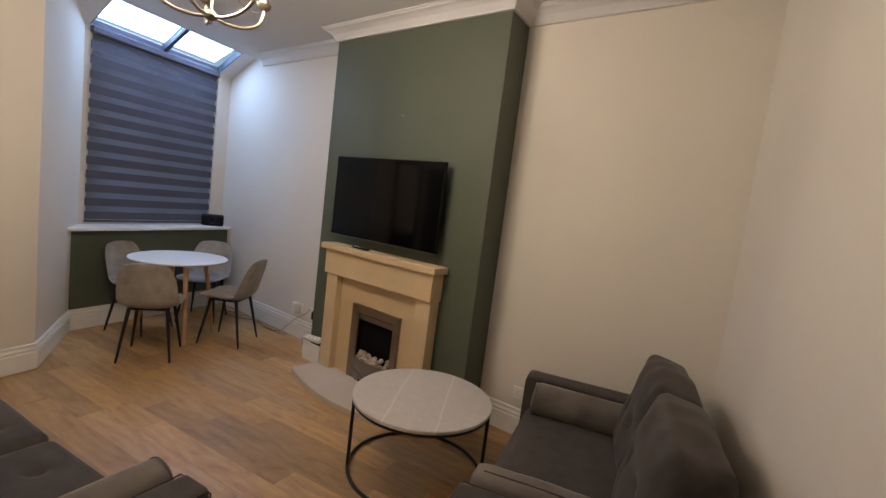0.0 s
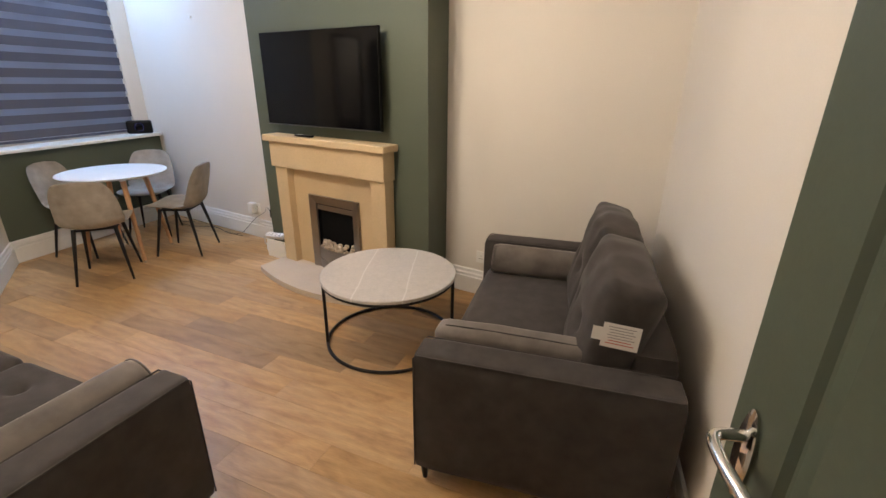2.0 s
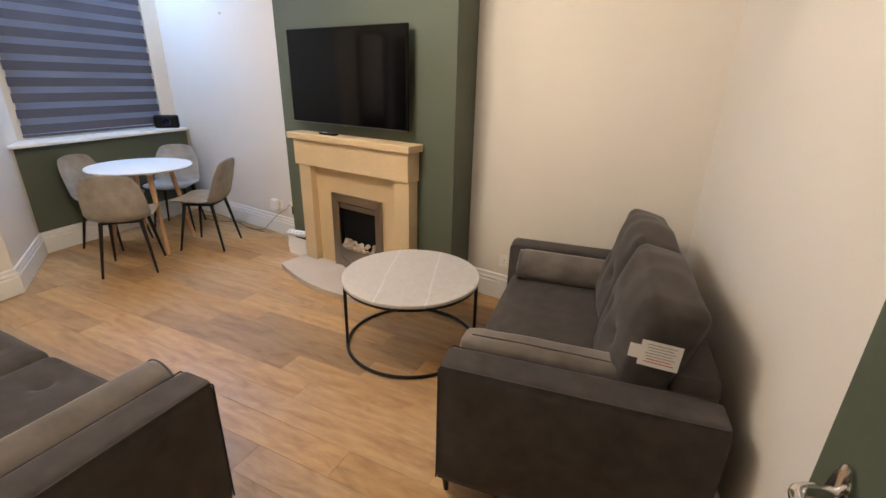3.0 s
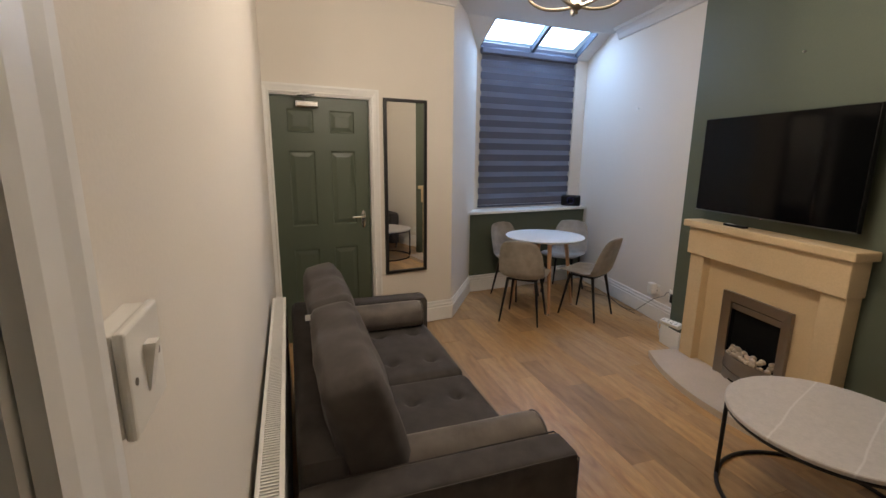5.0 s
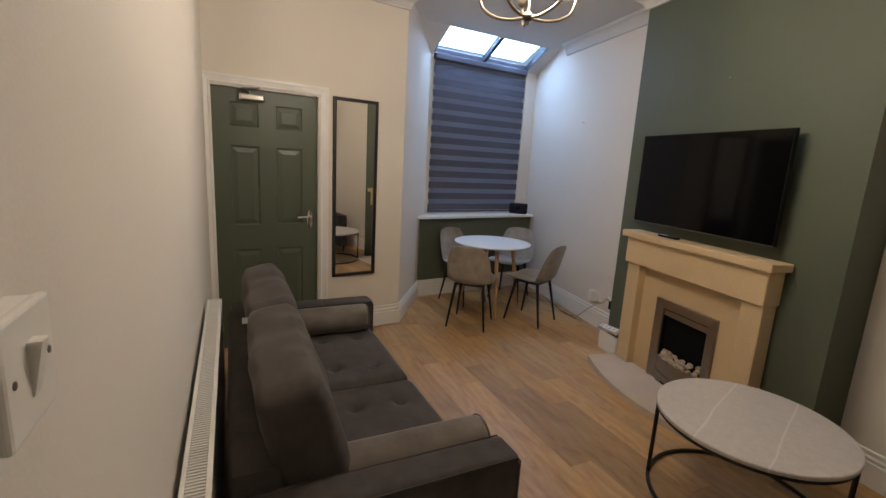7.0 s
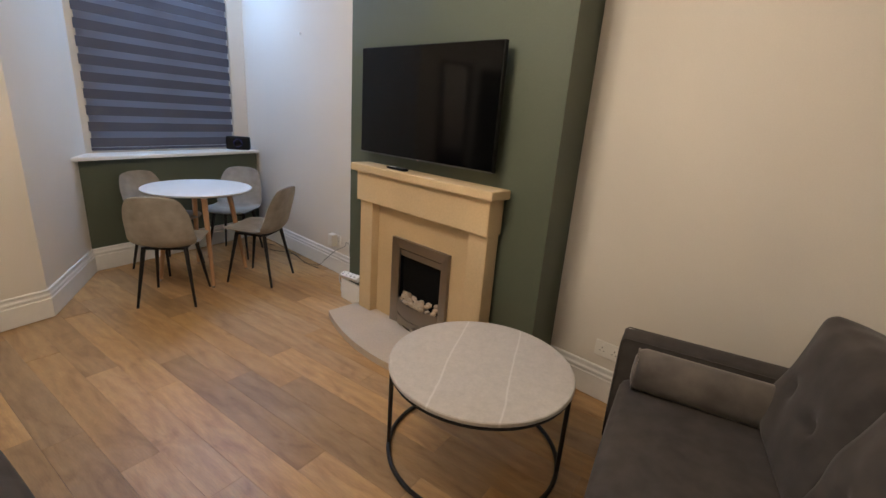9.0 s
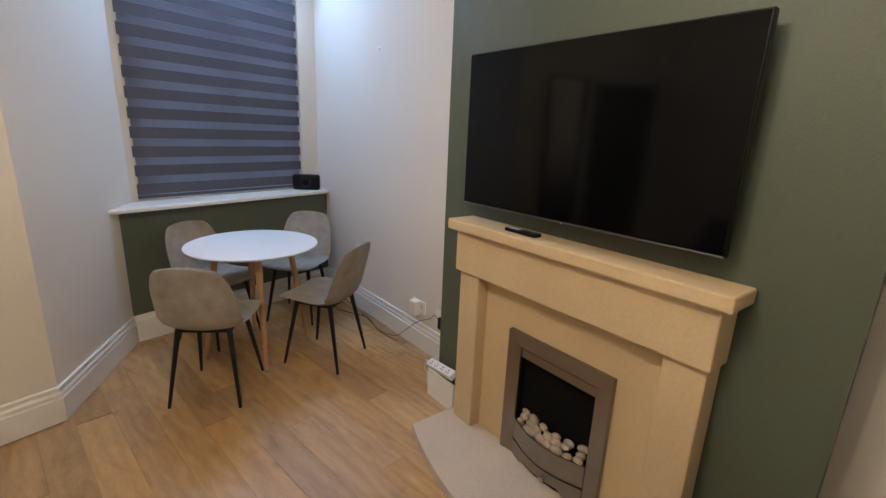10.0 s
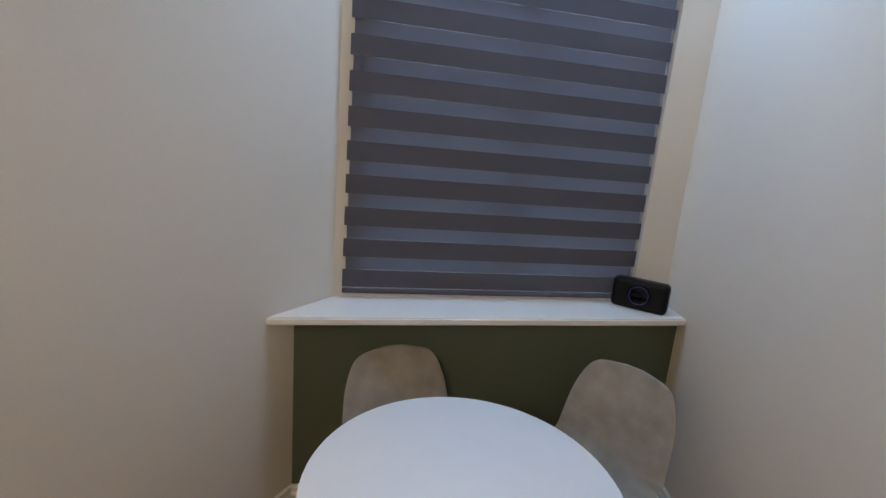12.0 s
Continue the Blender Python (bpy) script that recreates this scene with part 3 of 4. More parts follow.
part("bottom_bar", boxed(BL[0], BL[1], -0.034, -0.016, BL[2], BL[2] + 0.022, 0.006), BANDS, blind)


# ---- doors ----
def leaf(parent, w, h, t, side):
    """A six-panel door leaf from x = 0 to w; its face with relief looks to -y and +y."""
    bm = bmesh.new()
    cols = ((0.118, 0.320), (w - 0.320, w - 0.118))
    rows = ((0.235, 0.79), (0.985, 1.585), (1.725, 1.90))
    us = sorted({0, w, *[c for p in cols for c in p]})
    zs = sorted({0, h, *[c for p in rows for c in p]})
    for y, flip in ((0, False), (t, True)):
        s = 1 if not flip else -1
        for i in range(len(us) - 1):
            for j in range(len(zs) - 1):
                c = (us[i], us[i + 1], zs[j], zs[j + 1])
                ispanel = any(abs(c[0] - p[0]) < 1e-6 for p in cols) and any(abs(c[2] - r[0]) < 1e-6 for r in rows)
                if not ispanel:
                    f = [bm.verts.new((u, y, z)) for u, z in ((c[0], c[2]), (c[1], c[2]), (c[1], c[3]), (c[0], c[3]))]
                    bm.faces.new(f[::-1] if flip else f)
                    continue
                steps = ((0, 0), (0.010, 0.008), (0.016, 0.008), (0.046, 0.001))
                prev = None
                for inset, deep in steps:
                    ring = [bm.verts.new((u, y + s * deep, z)) for u, z in ((c[0] + inset, c[2] + inset), (c[1] - inset, c[2] + inset), (c[1] - inset, c[3] - inset), (c[0] + inset, c[3] - inset))]
                    if prev:
                        for q in range(4):
                            bm.faces.new((prev[q], prev[(q + 1) % 4], ring[(q + 1) % 4], ring[q]))
                    prev = ring
                bm.faces.new(prev)
    for a, b in (((0, 0), (0, h)), ((0, h), (w, h)), ((w, h), (w, 0)), ((w, 0), (0, 0))):
        bm.faces.new([bm.verts.new(p) for p in ((a[0], 0, a[1]), (b[0], 0, b[1]), (b[0], t, b[1]), (a[0], t, a[1]))])
    bmesh.ops.remove_doubles(bm, verts=bm.verts[:], dist=1e-5)
    bmesh.ops.recalc_face_normals(bm, faces=bm.faces)
    return part("leaf", bm, DOORGREEN, parent)


def lever(parent, x, y, z, out, way):
    """A chrome lever handle on an oval rose; out: side of the leaf, way: towards which x the lever points."""
    bm = bmesh.new()
    m = Matrix.Scale(-1, 4, (0, 1, 0)) if out > 0 else Matrix.Identity(4)
    ax = Matrix.Rotation(radians(90 if out < 0 else -90), 3, "X")
    prof = [(0.0, 0.0), (0.021, 0.0), (0.021, 0.004), (0.017, 0.008), (0.0, 0.009)]
    lathe(bm, prof, 28, (0, 0, 0), ax)
    for v in bm.verts:
        v.co.z *= 3.6
    rose = smooth(part("backplate", bm, CHROME, parent))
    rose.location = (x, y, z - 0.02)
    bm = bmesh.new()
    tube(bm, spline([(0, 0, 0), (0, out * 0.03, 0), (way * 0.012, out * 0.046, 0), (way * 0.05, out * 0.05, -0.002), (way * 0.112, out * 0.046, -0.006)], 6), 0.0088, 12)
    h = smooth(part("lever", bm, CHROME, parent, "polished chrome lever"))
    h.location = (x, y + out * 0.007, z + 0.01)


def architrave(parent, u0, u1, h, w=0.068, left=None, name="architrave"):
    """A moulded surround on the room side of an opening (y < 0)."""
    prof = [(0, 0), (0, -0.012), (0.012, -0.016), (0.020, -0.012), (w * .6, -0.015), (w * .8, -0.019), (w, -0.019), (w, 0)]
    lw = left or w
    for side in ("left", "right", "head"):
        bm = bmesh.new()
        a, b = [], []
        for o, y in prof:
            k = o * lw / w
            if side == "left":
                a.append((u0 - k, y, -0.0))
                b.append((u0 - k, y, h + o))
            elif side == "right":
                a.append((u1 + o, y, -0.0))
                b.append((u1 + o, y, h + o))
            else:
                a.append((u0 - k, y, h + o))
                b.append((u1 + o, y, h + o))
        va, vb = [bm.verts.new(p) for p in a], [bm.verts.new(p) for p in b]
        n = len(prof)
        for i in range(n):
            bm.faces.new((va[i], va[(i + 1) % n], vb[(i + 1) % n], vb[i]))
        bm.faces.new(va)
        bm.faces.new(vb[::-1])
        bmesh.ops.recalc_face_normals(bm, faces=bm.faces)
        part(name, bm, WHITE, parent)


d1 = empty("door_1", M_W, "closed dark green six-panel door with a chrome lever", "door", kind="structure")
dw = DOOR_U[1] - DOOR_U[0]
lf = leaf(d1, dw - 0.03, 1.996, 0.042, -1)
lf.location = (DOOR_U[0] + 0.015, 0.038, 0.006)
part("jamb", boxed(DOOR_U[0], DOOR_U[0] + 0.013, 0.002, 0.148, 0, 2.005), WHITE, d1)
part("jamb", boxed(DOOR_U[1] - 0.013, DOOR_U[1], 0.002, 0.148, 0, 2.005), WHITE, d1)
part("jamb", boxed(DOOR_U[0], DOOR_U[1], 0.002, 0.148, 2.005, 2.018), WHITE, d1)
architrave(d1, DOOR_U[0] + .005, DOOR_U[1] - .005, 2.014, 0.070, left=0.05)
lever(d1, DOOR_U[1] - 0.075, 0.037, 1.045, -1, -1)
for hz_ in (0.30, 1.05, 1.74):
    part("hinge", boxed(DOOR_U[0] + 0.006, DOOR_U[0] + 0.020, 0.026, 0.040, hz_ - .05, hz_ + .05, 0.003), CHROME, d1)
closer = part("closer_body", boxed(0.230, 0.410, -0.005, 0.046, 1.918, 1.968, 0.012, 3), CHROME, d1, "silver door closer")
bm = bmesh.new()
rod(bm, (0.30, 0.005, 1.968), (0.30, 0.005, 1.993), 0.010)
tube(bm, [(0.30, 0.005, 1.988), (0.24, -0.040, 1.998), (0.37, -0.030, 2.012)], 0.006, 8)
part("closer_arm", bm, SILVER, d1)

d2 = empty("door_2", pose(0.509, -0.110, 0, 0, 0, 105.5), "open dark green panel door with a chrome lever", "door", kind="structure")
leaf(d2, 0.85, 1.972, 0.042, 1).location = (0, -0.021, 0.006)
lever(d2, 0.85 - 0.050, 0.022, 1.035, 1, -1)
lever(d2, 0.85 - 0.050, -0.022, 1.035, -1, -1)
fr = empty("door_frame", M_S, "white painted frame of the open doorway", "door frame", kind="structure")
architrave(fr, ENTRY[0] + .004, ENTRY[1] - .004, 2.03, 0.070)
part("jamb", boxed(ENTRY[0], ENTRY[0] + 0.013, 0.002, 0.148, 0, 2.016), WHITE, fr)
part("jamb", boxed(ENTRY[1] - 0.013, ENTRY[1], 0.002, 0.148, 0, 2.016), WHITE, fr)
part("jamb", boxed(ENTRY[0], ENTRY[1], 0.002, 0.148, 2.016, 2.029), WHITE, fr)
# black block laid on the jamb for the shade in the hole
part("latch_hole", boxed(0.9200, 0.9225, 0.006, 0.022, 1.612, 1.640), SOOTSHADE, fr, "small dark hole in the frame")


# ---- fireplace, television ----
FA = -8.5
M_F = pose(-2.645, 2.775, 0, 0, 0, FA)               # x along the mantel, y towards the breast
fire = empty("fireplace", M_F, "cream limestone fireplace surround on the chimney breast", "fireplace")
part("mantel_shelf", boxed(-0.036, 1.202, -0.042, 0.118, 1.060, 1.110, 0.007), STONE, fire)
part("lintel", boxed(-0.003, 1.168, -0.008, 0.116, 0.858, 1.060, 0.006), STONE, fire)
part("jamb", boxed(0.010, 0.145, 0.016, 0.116, 0.046, 0.858, 0.005), STONE, fire)
part("jamb", boxed(1.020, 1.155, 0.016, 0.116, 0.046, 0.858, 0.005), STONE, fire)
for c in ((0.145, 0.345, 0.046, 0.858), (0.850, 1.020, 0.046, 0.858), (0.345, 0.850, 0.648, 0.858)):
    part("back_panel", boxed(c[0], c[1], 0.078, 0.117, c[2], c[3]), STONE, fire)
bm = bmesh.new()
out = [(-0.035, 0.112), (-0.035, -0.215)]
for i in range(1, 25):
    s = i / 25
    out.append((-0.035 + 1.238 * s, -0.215 - 0.125 * math.sin(math.pi * s) ** 0.9))
out += [(1.203, -0.215), (1.203, 0.112)]
prism(bm, out, 0.0, 0.046)
part("hearth", bm, HEARTH, fire, "pale stone hearth with a bowed front")

gas = empty("fire_insert", M_F @ pose(0.330, 0.074, 0.046), "brushed steel fire insert filled with pebbles", "fire")
IW, IH = 0.525, 0.613
bm = bmesh.new()


def mitred(bm, w, h, t, y0, y1, bottom=True):
    """A mitred flat frame with a slight slope inwards."""
    o = [(0, 0), (w, 0), (w, h), (0, h)]
    i = [(t, t if bottom else 0), (w - t, t if bottom else 0), (w - t, h - t), (t, h - t)]
    vo = [bm.verts.new((x, y0, z)) for x, z in o]
    vi = [bm.verts.new((x, y0 + 0.012, z)) for x, z in i]
    vb = [bm.verts.new((x, y1, z)) for x, z in o]
    vc = [bm.verts.new((x, y1, z)) for x, z in i]
    rng = (1, 2, 3) if not bottom else (0, 1, 2, 3)
    for k in rng:
        j = (k + 1) % 4
        bm.faces.new((vo[k], vo[j], vi[j], vi[k]))
        bm.faces.new((vo[j], vo[k], vb[k], vb[j]))
        bm.faces.new((vi[k], vi[j], vc[j], vc[k]))


mitred(bm, IW, IH, 0.068, -0.022, 0.002, bottom=False)
bmesh.ops.recalc_face_normals(bm, faces=bm.faces)
part("trim", bm, STEEL, gas, "brushed steel trim")
bm = bmesh.new()
box(bm, 0.068, IW - 0.068, 0.0, 0.006, IH - 0.118, IH - 0.078, 0.002)
part("hood", bm, STEEL, gas)
bm = bmesh.new()
box(bm, 0.0, IW, 0.036, 0.040, 0.0, IH - 0.01)
box(bm, 0.060, 0.066, -0.01, 0.036, 0.0, IH - 0.06)
box(bm, IW - 0.066, IW - 0.060, -0.01, 0.036, 0.0, IH - 0.06)
box(bm, 0.06, IW - 0.06, 0.005, 0.036, IH - 0.075, IH - 0.068)
part("firebox", bm, SOOTSHADE, gas)


def bowed(bm, x0, x1, z0, z1, bow, y, notch=0.0, n=16):
    """A panel bowed towards the room, with an arched notch in its foot."""
    f = []
    for i in range(n + 1):
        s = i / n
        x = x0 + (x1 - x0) * s
        yy = y - bow * math.sin(math.pi * s)
        lift = notch * max(0.0, min(1.0, (0.32 - abs(s - 0.5)) / 0.07)) if notch else 0
        f.append([bm.verts.new((x, yy, z0 + lift)), bm.verts.new((x, yy, z1)), bm.verts.new((x, y + 0.01, z1)), bm.verts.new((x, y + 0.01, z0 + lift))])
    for a, b in zip(f, f[1:]):
        for k in range(4):
            bm.faces.new((a[k], b[k], b[(k + 1) % 4], a[(k + 1) % 4]))
    bm.faces.new(f[0])
    bm.faces.new(f[-1][::-1])
    bmesh.ops.recalc_face_normals(bm, faces=bm.faces)


bm = bmesh.new()
bowed(bm, 0.070, IW - 0.070, 0.085, 0.185, 0.050, -0.012)
smooth(part("fret", bm, STEEL, gas))
bm = bmesh.new()
bowed(bm, 0.070, IW - 0.070, 0.0, 0.075, 0.046, -0.012, notch=0.026)
smooth(part("lower_fret", bm, STEEL, gas))
bm = bmesh.new()
bowed(bm, 0.072, IW - 0.072, 0.0, 0.160, 0.036, -0.004)
part("tray", bm, SOOTSHADE, gas)
bm = bmesh.new()
lathe(bm, [(0.0, 0.03), (0.012, 0.028), (0.014, 0.02), (0.010, 0.0)], 18, (0.30, -0.058, 0.05), Matrix.Rotation(radians(90), 3, "X"))
smooth(part("control_knob", bm, CHROME, gas))
rng = random.Random(4)
for row in range(3):
    for i in range(8 - row):
        f = (i + 0.5 + rng.uniform(-.22, .22)) / (8 - row)
        px = 0.088 + (IW - 0.176) * f
        r = rng.uniform(0.020, 0.027)
        py = -0.014 - 0.036 * math.sin(math.pi * f) + 0.014 + row * 0.014
        pz = 0.184 + row * 0.021 + 0.006 * math.sin(math.pi * f) + rng.uniform(-.004, .006)
        bm = bmesh.new()
        bmesh.ops.create_icosphere(bm, subdivisions=2, radius=1)
        sx, sy, sz = r * rng.uniform(1.0, 1.25), r * rng.uniform(0.6, 0.8), r * rng.uniform(0.70, 0.90)
        rot = Matrix.Rotation(rng.uniform(-.5, .5), 3, "Y")
        for v in bm.verts:
            v.co = rot @ Vector((v.co.x * sx, v.co.y * sy, v.co.z * sz)) * (1 + 0.08 * noise.noise(v.co * 1.7 + Vector((i, row, 0)))) + Vector((px, py, pz))
        smooth(part("pebble", bm, PEBBLE, gas), 180)

M_T = pose(-2.626, 2.775, 0, 0, 0, -7.15)
tv = empty("television", M_T, "black flat television mounted above the mantel", "television")
TW, TZ0, TZ1 = 1.112, 1.190, 1.832
part("screen", boxed(0.006, TW - 0.006, -0.001, 0.004, TZ0 + 0.010, TZ1 - 0.006), SCREEN, tv, "glossy black screen")
part("bezel", boxed(0, TW, 0.001, 0.030, TZ0, TZ1, 0.003), TVBODY, tv)
part("bottom_trim", boxed(0, TW, -0.004, 0.012, TZ0, TZ0 + 0.006, 0.002), SILVER, tv, "thin silver trim")
part("back_housing", boxed(0.16, TW - 0.16, 0.030, 0.066, TZ0 + 0.03, TZ0 + 0.42, 0.01), TVBODY, tv)
part("wall_bracket", boxed(0.40, 0.72, 0.066, 0.094, TZ0 + 0.16, TZ0 + 0.42, 0.004), BLACK, tv)
part("indicator", boxed(0.557, 0.562, -0.005, -0.003, TZ0 - 0.001, TZ0 + 0.002), REDLED, tv, "small red standby light")
bm = bmesh.new()
box(bm, 0.30, 0.47, 0.000, 0.042, 1.1105, 1.126, 0.005)
remote = part("remote_control", bm, TVBODY)
remote.matrix_world = M_F
tagged(remote, "black remote control lying on the mantel shelf", "remote control")
part("label_patch", boxed(0.315, 0.375, 0.006, 0.026, 1.126, 1.1268), PAPER, remote, "white printed patch")
tagged(smooth(part("wall_nail", (lambda b: (rod(b, (0, 0, 0), (0, -0.02, 0), 0.006, 0.009), b)[1])(bmesh.new()), PLASTIC)), "small metal fixing in the cream wall", "nail").matrix_world = pose(-3.935, 3.301, 2.05, 0, 0, -7.5)
tagged(smooth(part("wall_nail", (lambda b: (rod(b, (0, 0, 0), (0, -0.014, 0), 0.005, 0.007), b)[1])(bmesh.new()), STEEL)), "small dark fixing in the green breast", "nail").matrix_world = pose(-2.04, 2.806, 2.172, 0, 0, -7.9)

# boxed skirting at the foot of the breast, extension lead on it
M_K = pose(-2.915, 2.866, 0, 0, 0, -7.9)
kb = empty("boxed_skirting", M_K, "white boxed-in skirting with an open top", "skirting", kind="structure")
part("front_board", boxed(0, 0.235, 0, 0.016, 0, 0.165, 0.003), WHITE, kb)
part("end_board", boxed(0, 0.014, 0.016, 0.062, 0, 0.165, 0.002), WHITE, kb)
# black block in the open box: the shade inside, put into colour
part("inside_shade", boxed(0.014, 0.235, 0.016, 0.056, 0.0, 0.12), SOOTSHADE, kb)
ext = empty("extension_lead", M_K @ pose(-0.015, 0.034, 0.172, 28, -7, -3), "white four-socket extension lead lying on boxed skirting", "extension lead")
part("body", boxed(0, 0.24, -0.026, 0.026, 0, 0.036, 0.006), PLASTIC, ext)
for i in range(4):
    # black marks on the face for the shade in the slots
    for dx, dy in ((0.0, 0.008), (-0.009, -0.008), (0.009, -0.008)):
        part("socket_slot", boxed(0.034 + i * 0.055 + dx - .003, 0.034 + i * 0.055 + dx + .003, dy - .005, dy + .003, 0.0355, 0.0368), SOOTSHADE, ext)
bm = bmesh.new()
tube(bm, spline([(-2.935, 2.90, 0.17), (-3.00, 2.93, 0.16), (-3.02, 2.95, 0.07), (-2.98, 2.99, 0.008), (-2.945, 2.93, 0.008), (-2.955, 2.90, 0.05), (-2.99, 2.97, 0.14), (-2.935, 3.02, 0.20), (-2.915, 3.06, 0.23)], 10), 0.0042)
tagged(smooth(part("white_cable", bm, WHITECABLE)), "white cable looped beside the boxed skirting", "cable")


# ---- sockets and switch ----
def socket(name, m, w, h, label, gangs=2):
    s = empty(name, m, label, "socket", kind="structure")
    part("plate", boxed(-w / 2, w / 2, -0.010, 0, -h / 2, h / 2, 0.003), PLASTIC, s)
    for g in range(gangs):
        c = (g - (gangs - 1) / 2) * w * 0.46
        for dx, dz, sw_, sh in ((0, 0.010, .004, .008), (-0.011, -0.010, .007, .003), (0.011, -0.010, .007, .003)):
            # black marks on the plate for the shade in the pin holes
            part("pin_hole", boxed(c + dx - sw_ / 2, c + dx + sw_ / 2, -0.0112, -0.0095, dz - sh / 2, dz + sh / 2), SOOTSHADE, s)
        part("rocker", boxed(c - 0.006, c + 0.006, -0.0135, -0.0095, h / 2 - 0.030, h / 2 - 0.012, 0.001), PLASTIC, s)
    return s


NW = lambda x: 3.162 + (x + 2.882) * (3.452 - 3.162) / (-5.085 + 2.882)
socket("wall_socket", pose(-0.848, 2.967 - (1.185 - 0.848) * 0.129, 0.304, 0, 0, -7.4), 0.150, 0.09, "white double wall socket beside the sofa")
socket("wall_socket", pose(-3.385, NW(-3.385), 0.315, 0, 0, -7.5), 0.150, 0.09, "white double wall socket above the skirting")
socket("wall_socket", pose(-3.115, NW(-3.115), 0.315, 0, 0, -7.5), 0.150, 0.09, "white double wall socket with a black plug")
pl = part("plug_adaptor", boxed(-0.045, 0.025, -0.072, -0.011, -0.052, 0.058, 0.012, 3), PLASTIC)
pl.matrix_world = pose(-3.375, NW(-3.375), 0.312, 0, 0, -7.5)
tagged(pl, "white plug-in adaptor in the double socket", "plug")
bp_ = part("black_plug", boxed(0.01, 0.062, -0.062, -0.0115, -0.05, 0.03, 0.008, 3), TVBODY)
bp_.matrix_world = pose(-3.115, NW(-3.115), 0.315, 0, 0, -7.5)
tagged(bp_, "black plug in the wall socket", "plug")
bm = bmesh.new()
tube(bm, spline([(-3.07, NW(-3.07) - 0.064, 0.32), (-3.12, NW(-3.1) - 0.08, 0.365), (-3.20, NW(-3.2) - 0.05, 0.30), (-3.36, NW(-3.36) - 0.036, 0.215), (-3.50, NW(-3.50) - 0.045, 0.10), (-3.62, NW(-3.62) - 0.06, 0.010),
                  (-3.80, NW(-3.8) - 0.10, 0.006), (-4.10, NW(-4.1) - 0.06, 0.006), (-4.45, NW(-4.45) - 0.05, 0.02), (-4.66, NW(-4.66) - 0.05, 0.008)], 10), 0.0022)
tagged(smooth(part("black_cable", bm, CABLE)), "thin dark cable from the plug along the skirting", "cable")
bm = bmesh.new()
tube(bm, spline([(-3.55, 3.16, 0.005), (-3.78, 3.17, 0.005), (-4.05, 3.25, 0.005), (-4.32, 3.17, 0.005), (-4.55, 3.22, 0.005), (-4.42, 3.29, 0.005)], 10), 0.0026)
tagged(smooth(part("black_cable", bm, CABLE)), "thin dark cable lying on the floor by the chairs", "cable")

sx = -0.458
M_SW = pose(sx, -0.258 + (sx + 3.7245) * 0.0227, 1.388, 0, 0, AZ_S)
swt = empty("light_switch", M_SW, "white single light switch beside the doorway", "switch", kind="structure")
part("plate", boxed(-0.044, 0.044, -0.026, -0.0175, -0.044, 0.044, 0.003), PLASTIC, swt)
part("back_box", boxed(-0.042, 0.042, -0.017, 0, -0.042, 0.042, 0.002), PLASTIC, swt)
bm = bmesh.new()
extrude_profile(bm, [(-0.0255, -0.022), (-0.0275, -0.020), (-0.0350, 0.020), (-0.0255, 0.020)], -0.0065, 0.0065)
part("rocker", bm, PLASTIC, swt)
for q in (-0.031, 0.031):
    bm = bmesh.new()
    rod(bm, (q, -0.0255, 0), (q, -0.0268, 0), 0.003)
    part("screw", bm, STEEL, swt)


# ---- radiator ----
rx0, rx1 = -2.755, -0.92
M_R = pose(rx0, -0.258 + (rx0 + 3.722) * 0.0227, 0, 0, 0, math.degrees(math.atan(0.0227)))
rad = empty("radiator", M_R, "white panel radiator on the wall behind the sofa", "radiator")
RL = rx1 - rx0
part("front_panel", boxed(0.008, RL - 0.008, 0.072, 0.086, 0.135, 0.715, 0.005), WHITE, rad)
part("rear_panel", boxed(0.012, RL - 0.012, 0.022, 0.034, 0.135, 0.710, 0.004), WHITE, rad)
part("end_cap", boxed(0, 0.008, 0.018, 0.090, 0.13, 0.728, 0.002), WHITE, rad)
part("end_cap", boxed(RL - 0.008, RL, 0.018, 0.090, 0.13, 0.728, 0.002), WHITE, rad)
bm = bmesh.new()
for i in range(int(RL / 0.0125) - 1):
    x = 0.012 + i * 0.0125
    box(bm, x, x + 0.0058, 0.028, 0.078, 0.715, 0.7235)
box(bm, 0.008, RL - .008, 0.018, 0.029, 0.713, 0.726)
box(bm, 0.008, RL - .008, 0.077, 0.090, 0.713, 0.726)
part("top_grille", bm, WHITE, rad, "slotted white top grille")
part("shadow_core", boxed(0.012, RL - .012, 0.036, 0.070, 0.20, 0.66), STEEL, rad)
for q in (0.25, RL - 0.25):
    part("wall_bracket", boxed(q - .02, q + .02, 0.0, 0.022, 0.20, 0.60), WHITE, rad)

# ---- mirror ----
M_M = M_W @ pose(0.932, 0, 0)
mir = empty("wall_mirror", M_M, "tall narrow mirror in a black frame", "mirror")
mw, mz0, mz1, ft = 0.396, 0.522, 2.028, 0.026
part("glass", boxed(0.01, mw - 0.01, -0.010, -0.004, mz0 + 0.01, mz1 - 0.01), MIRROR, mir, "clear mirror glass")
for c in ((0, ft, mz0, mz1), (mw - ft, mw, mz0, mz1)):
    part("frame_stile", boxed(c[0], c[1], -0.024, -0.001, c[2], c[3], 0.002), BLACKWOOD, mir)
for c in ((mz0, mz0 + ft), (mz1 - ft, mz1)):
    part("frame_rail", boxed(ft, mw - ft, -0.024, -0.001, c[0], c[1], 0.002), BLACKWOOD, mir)

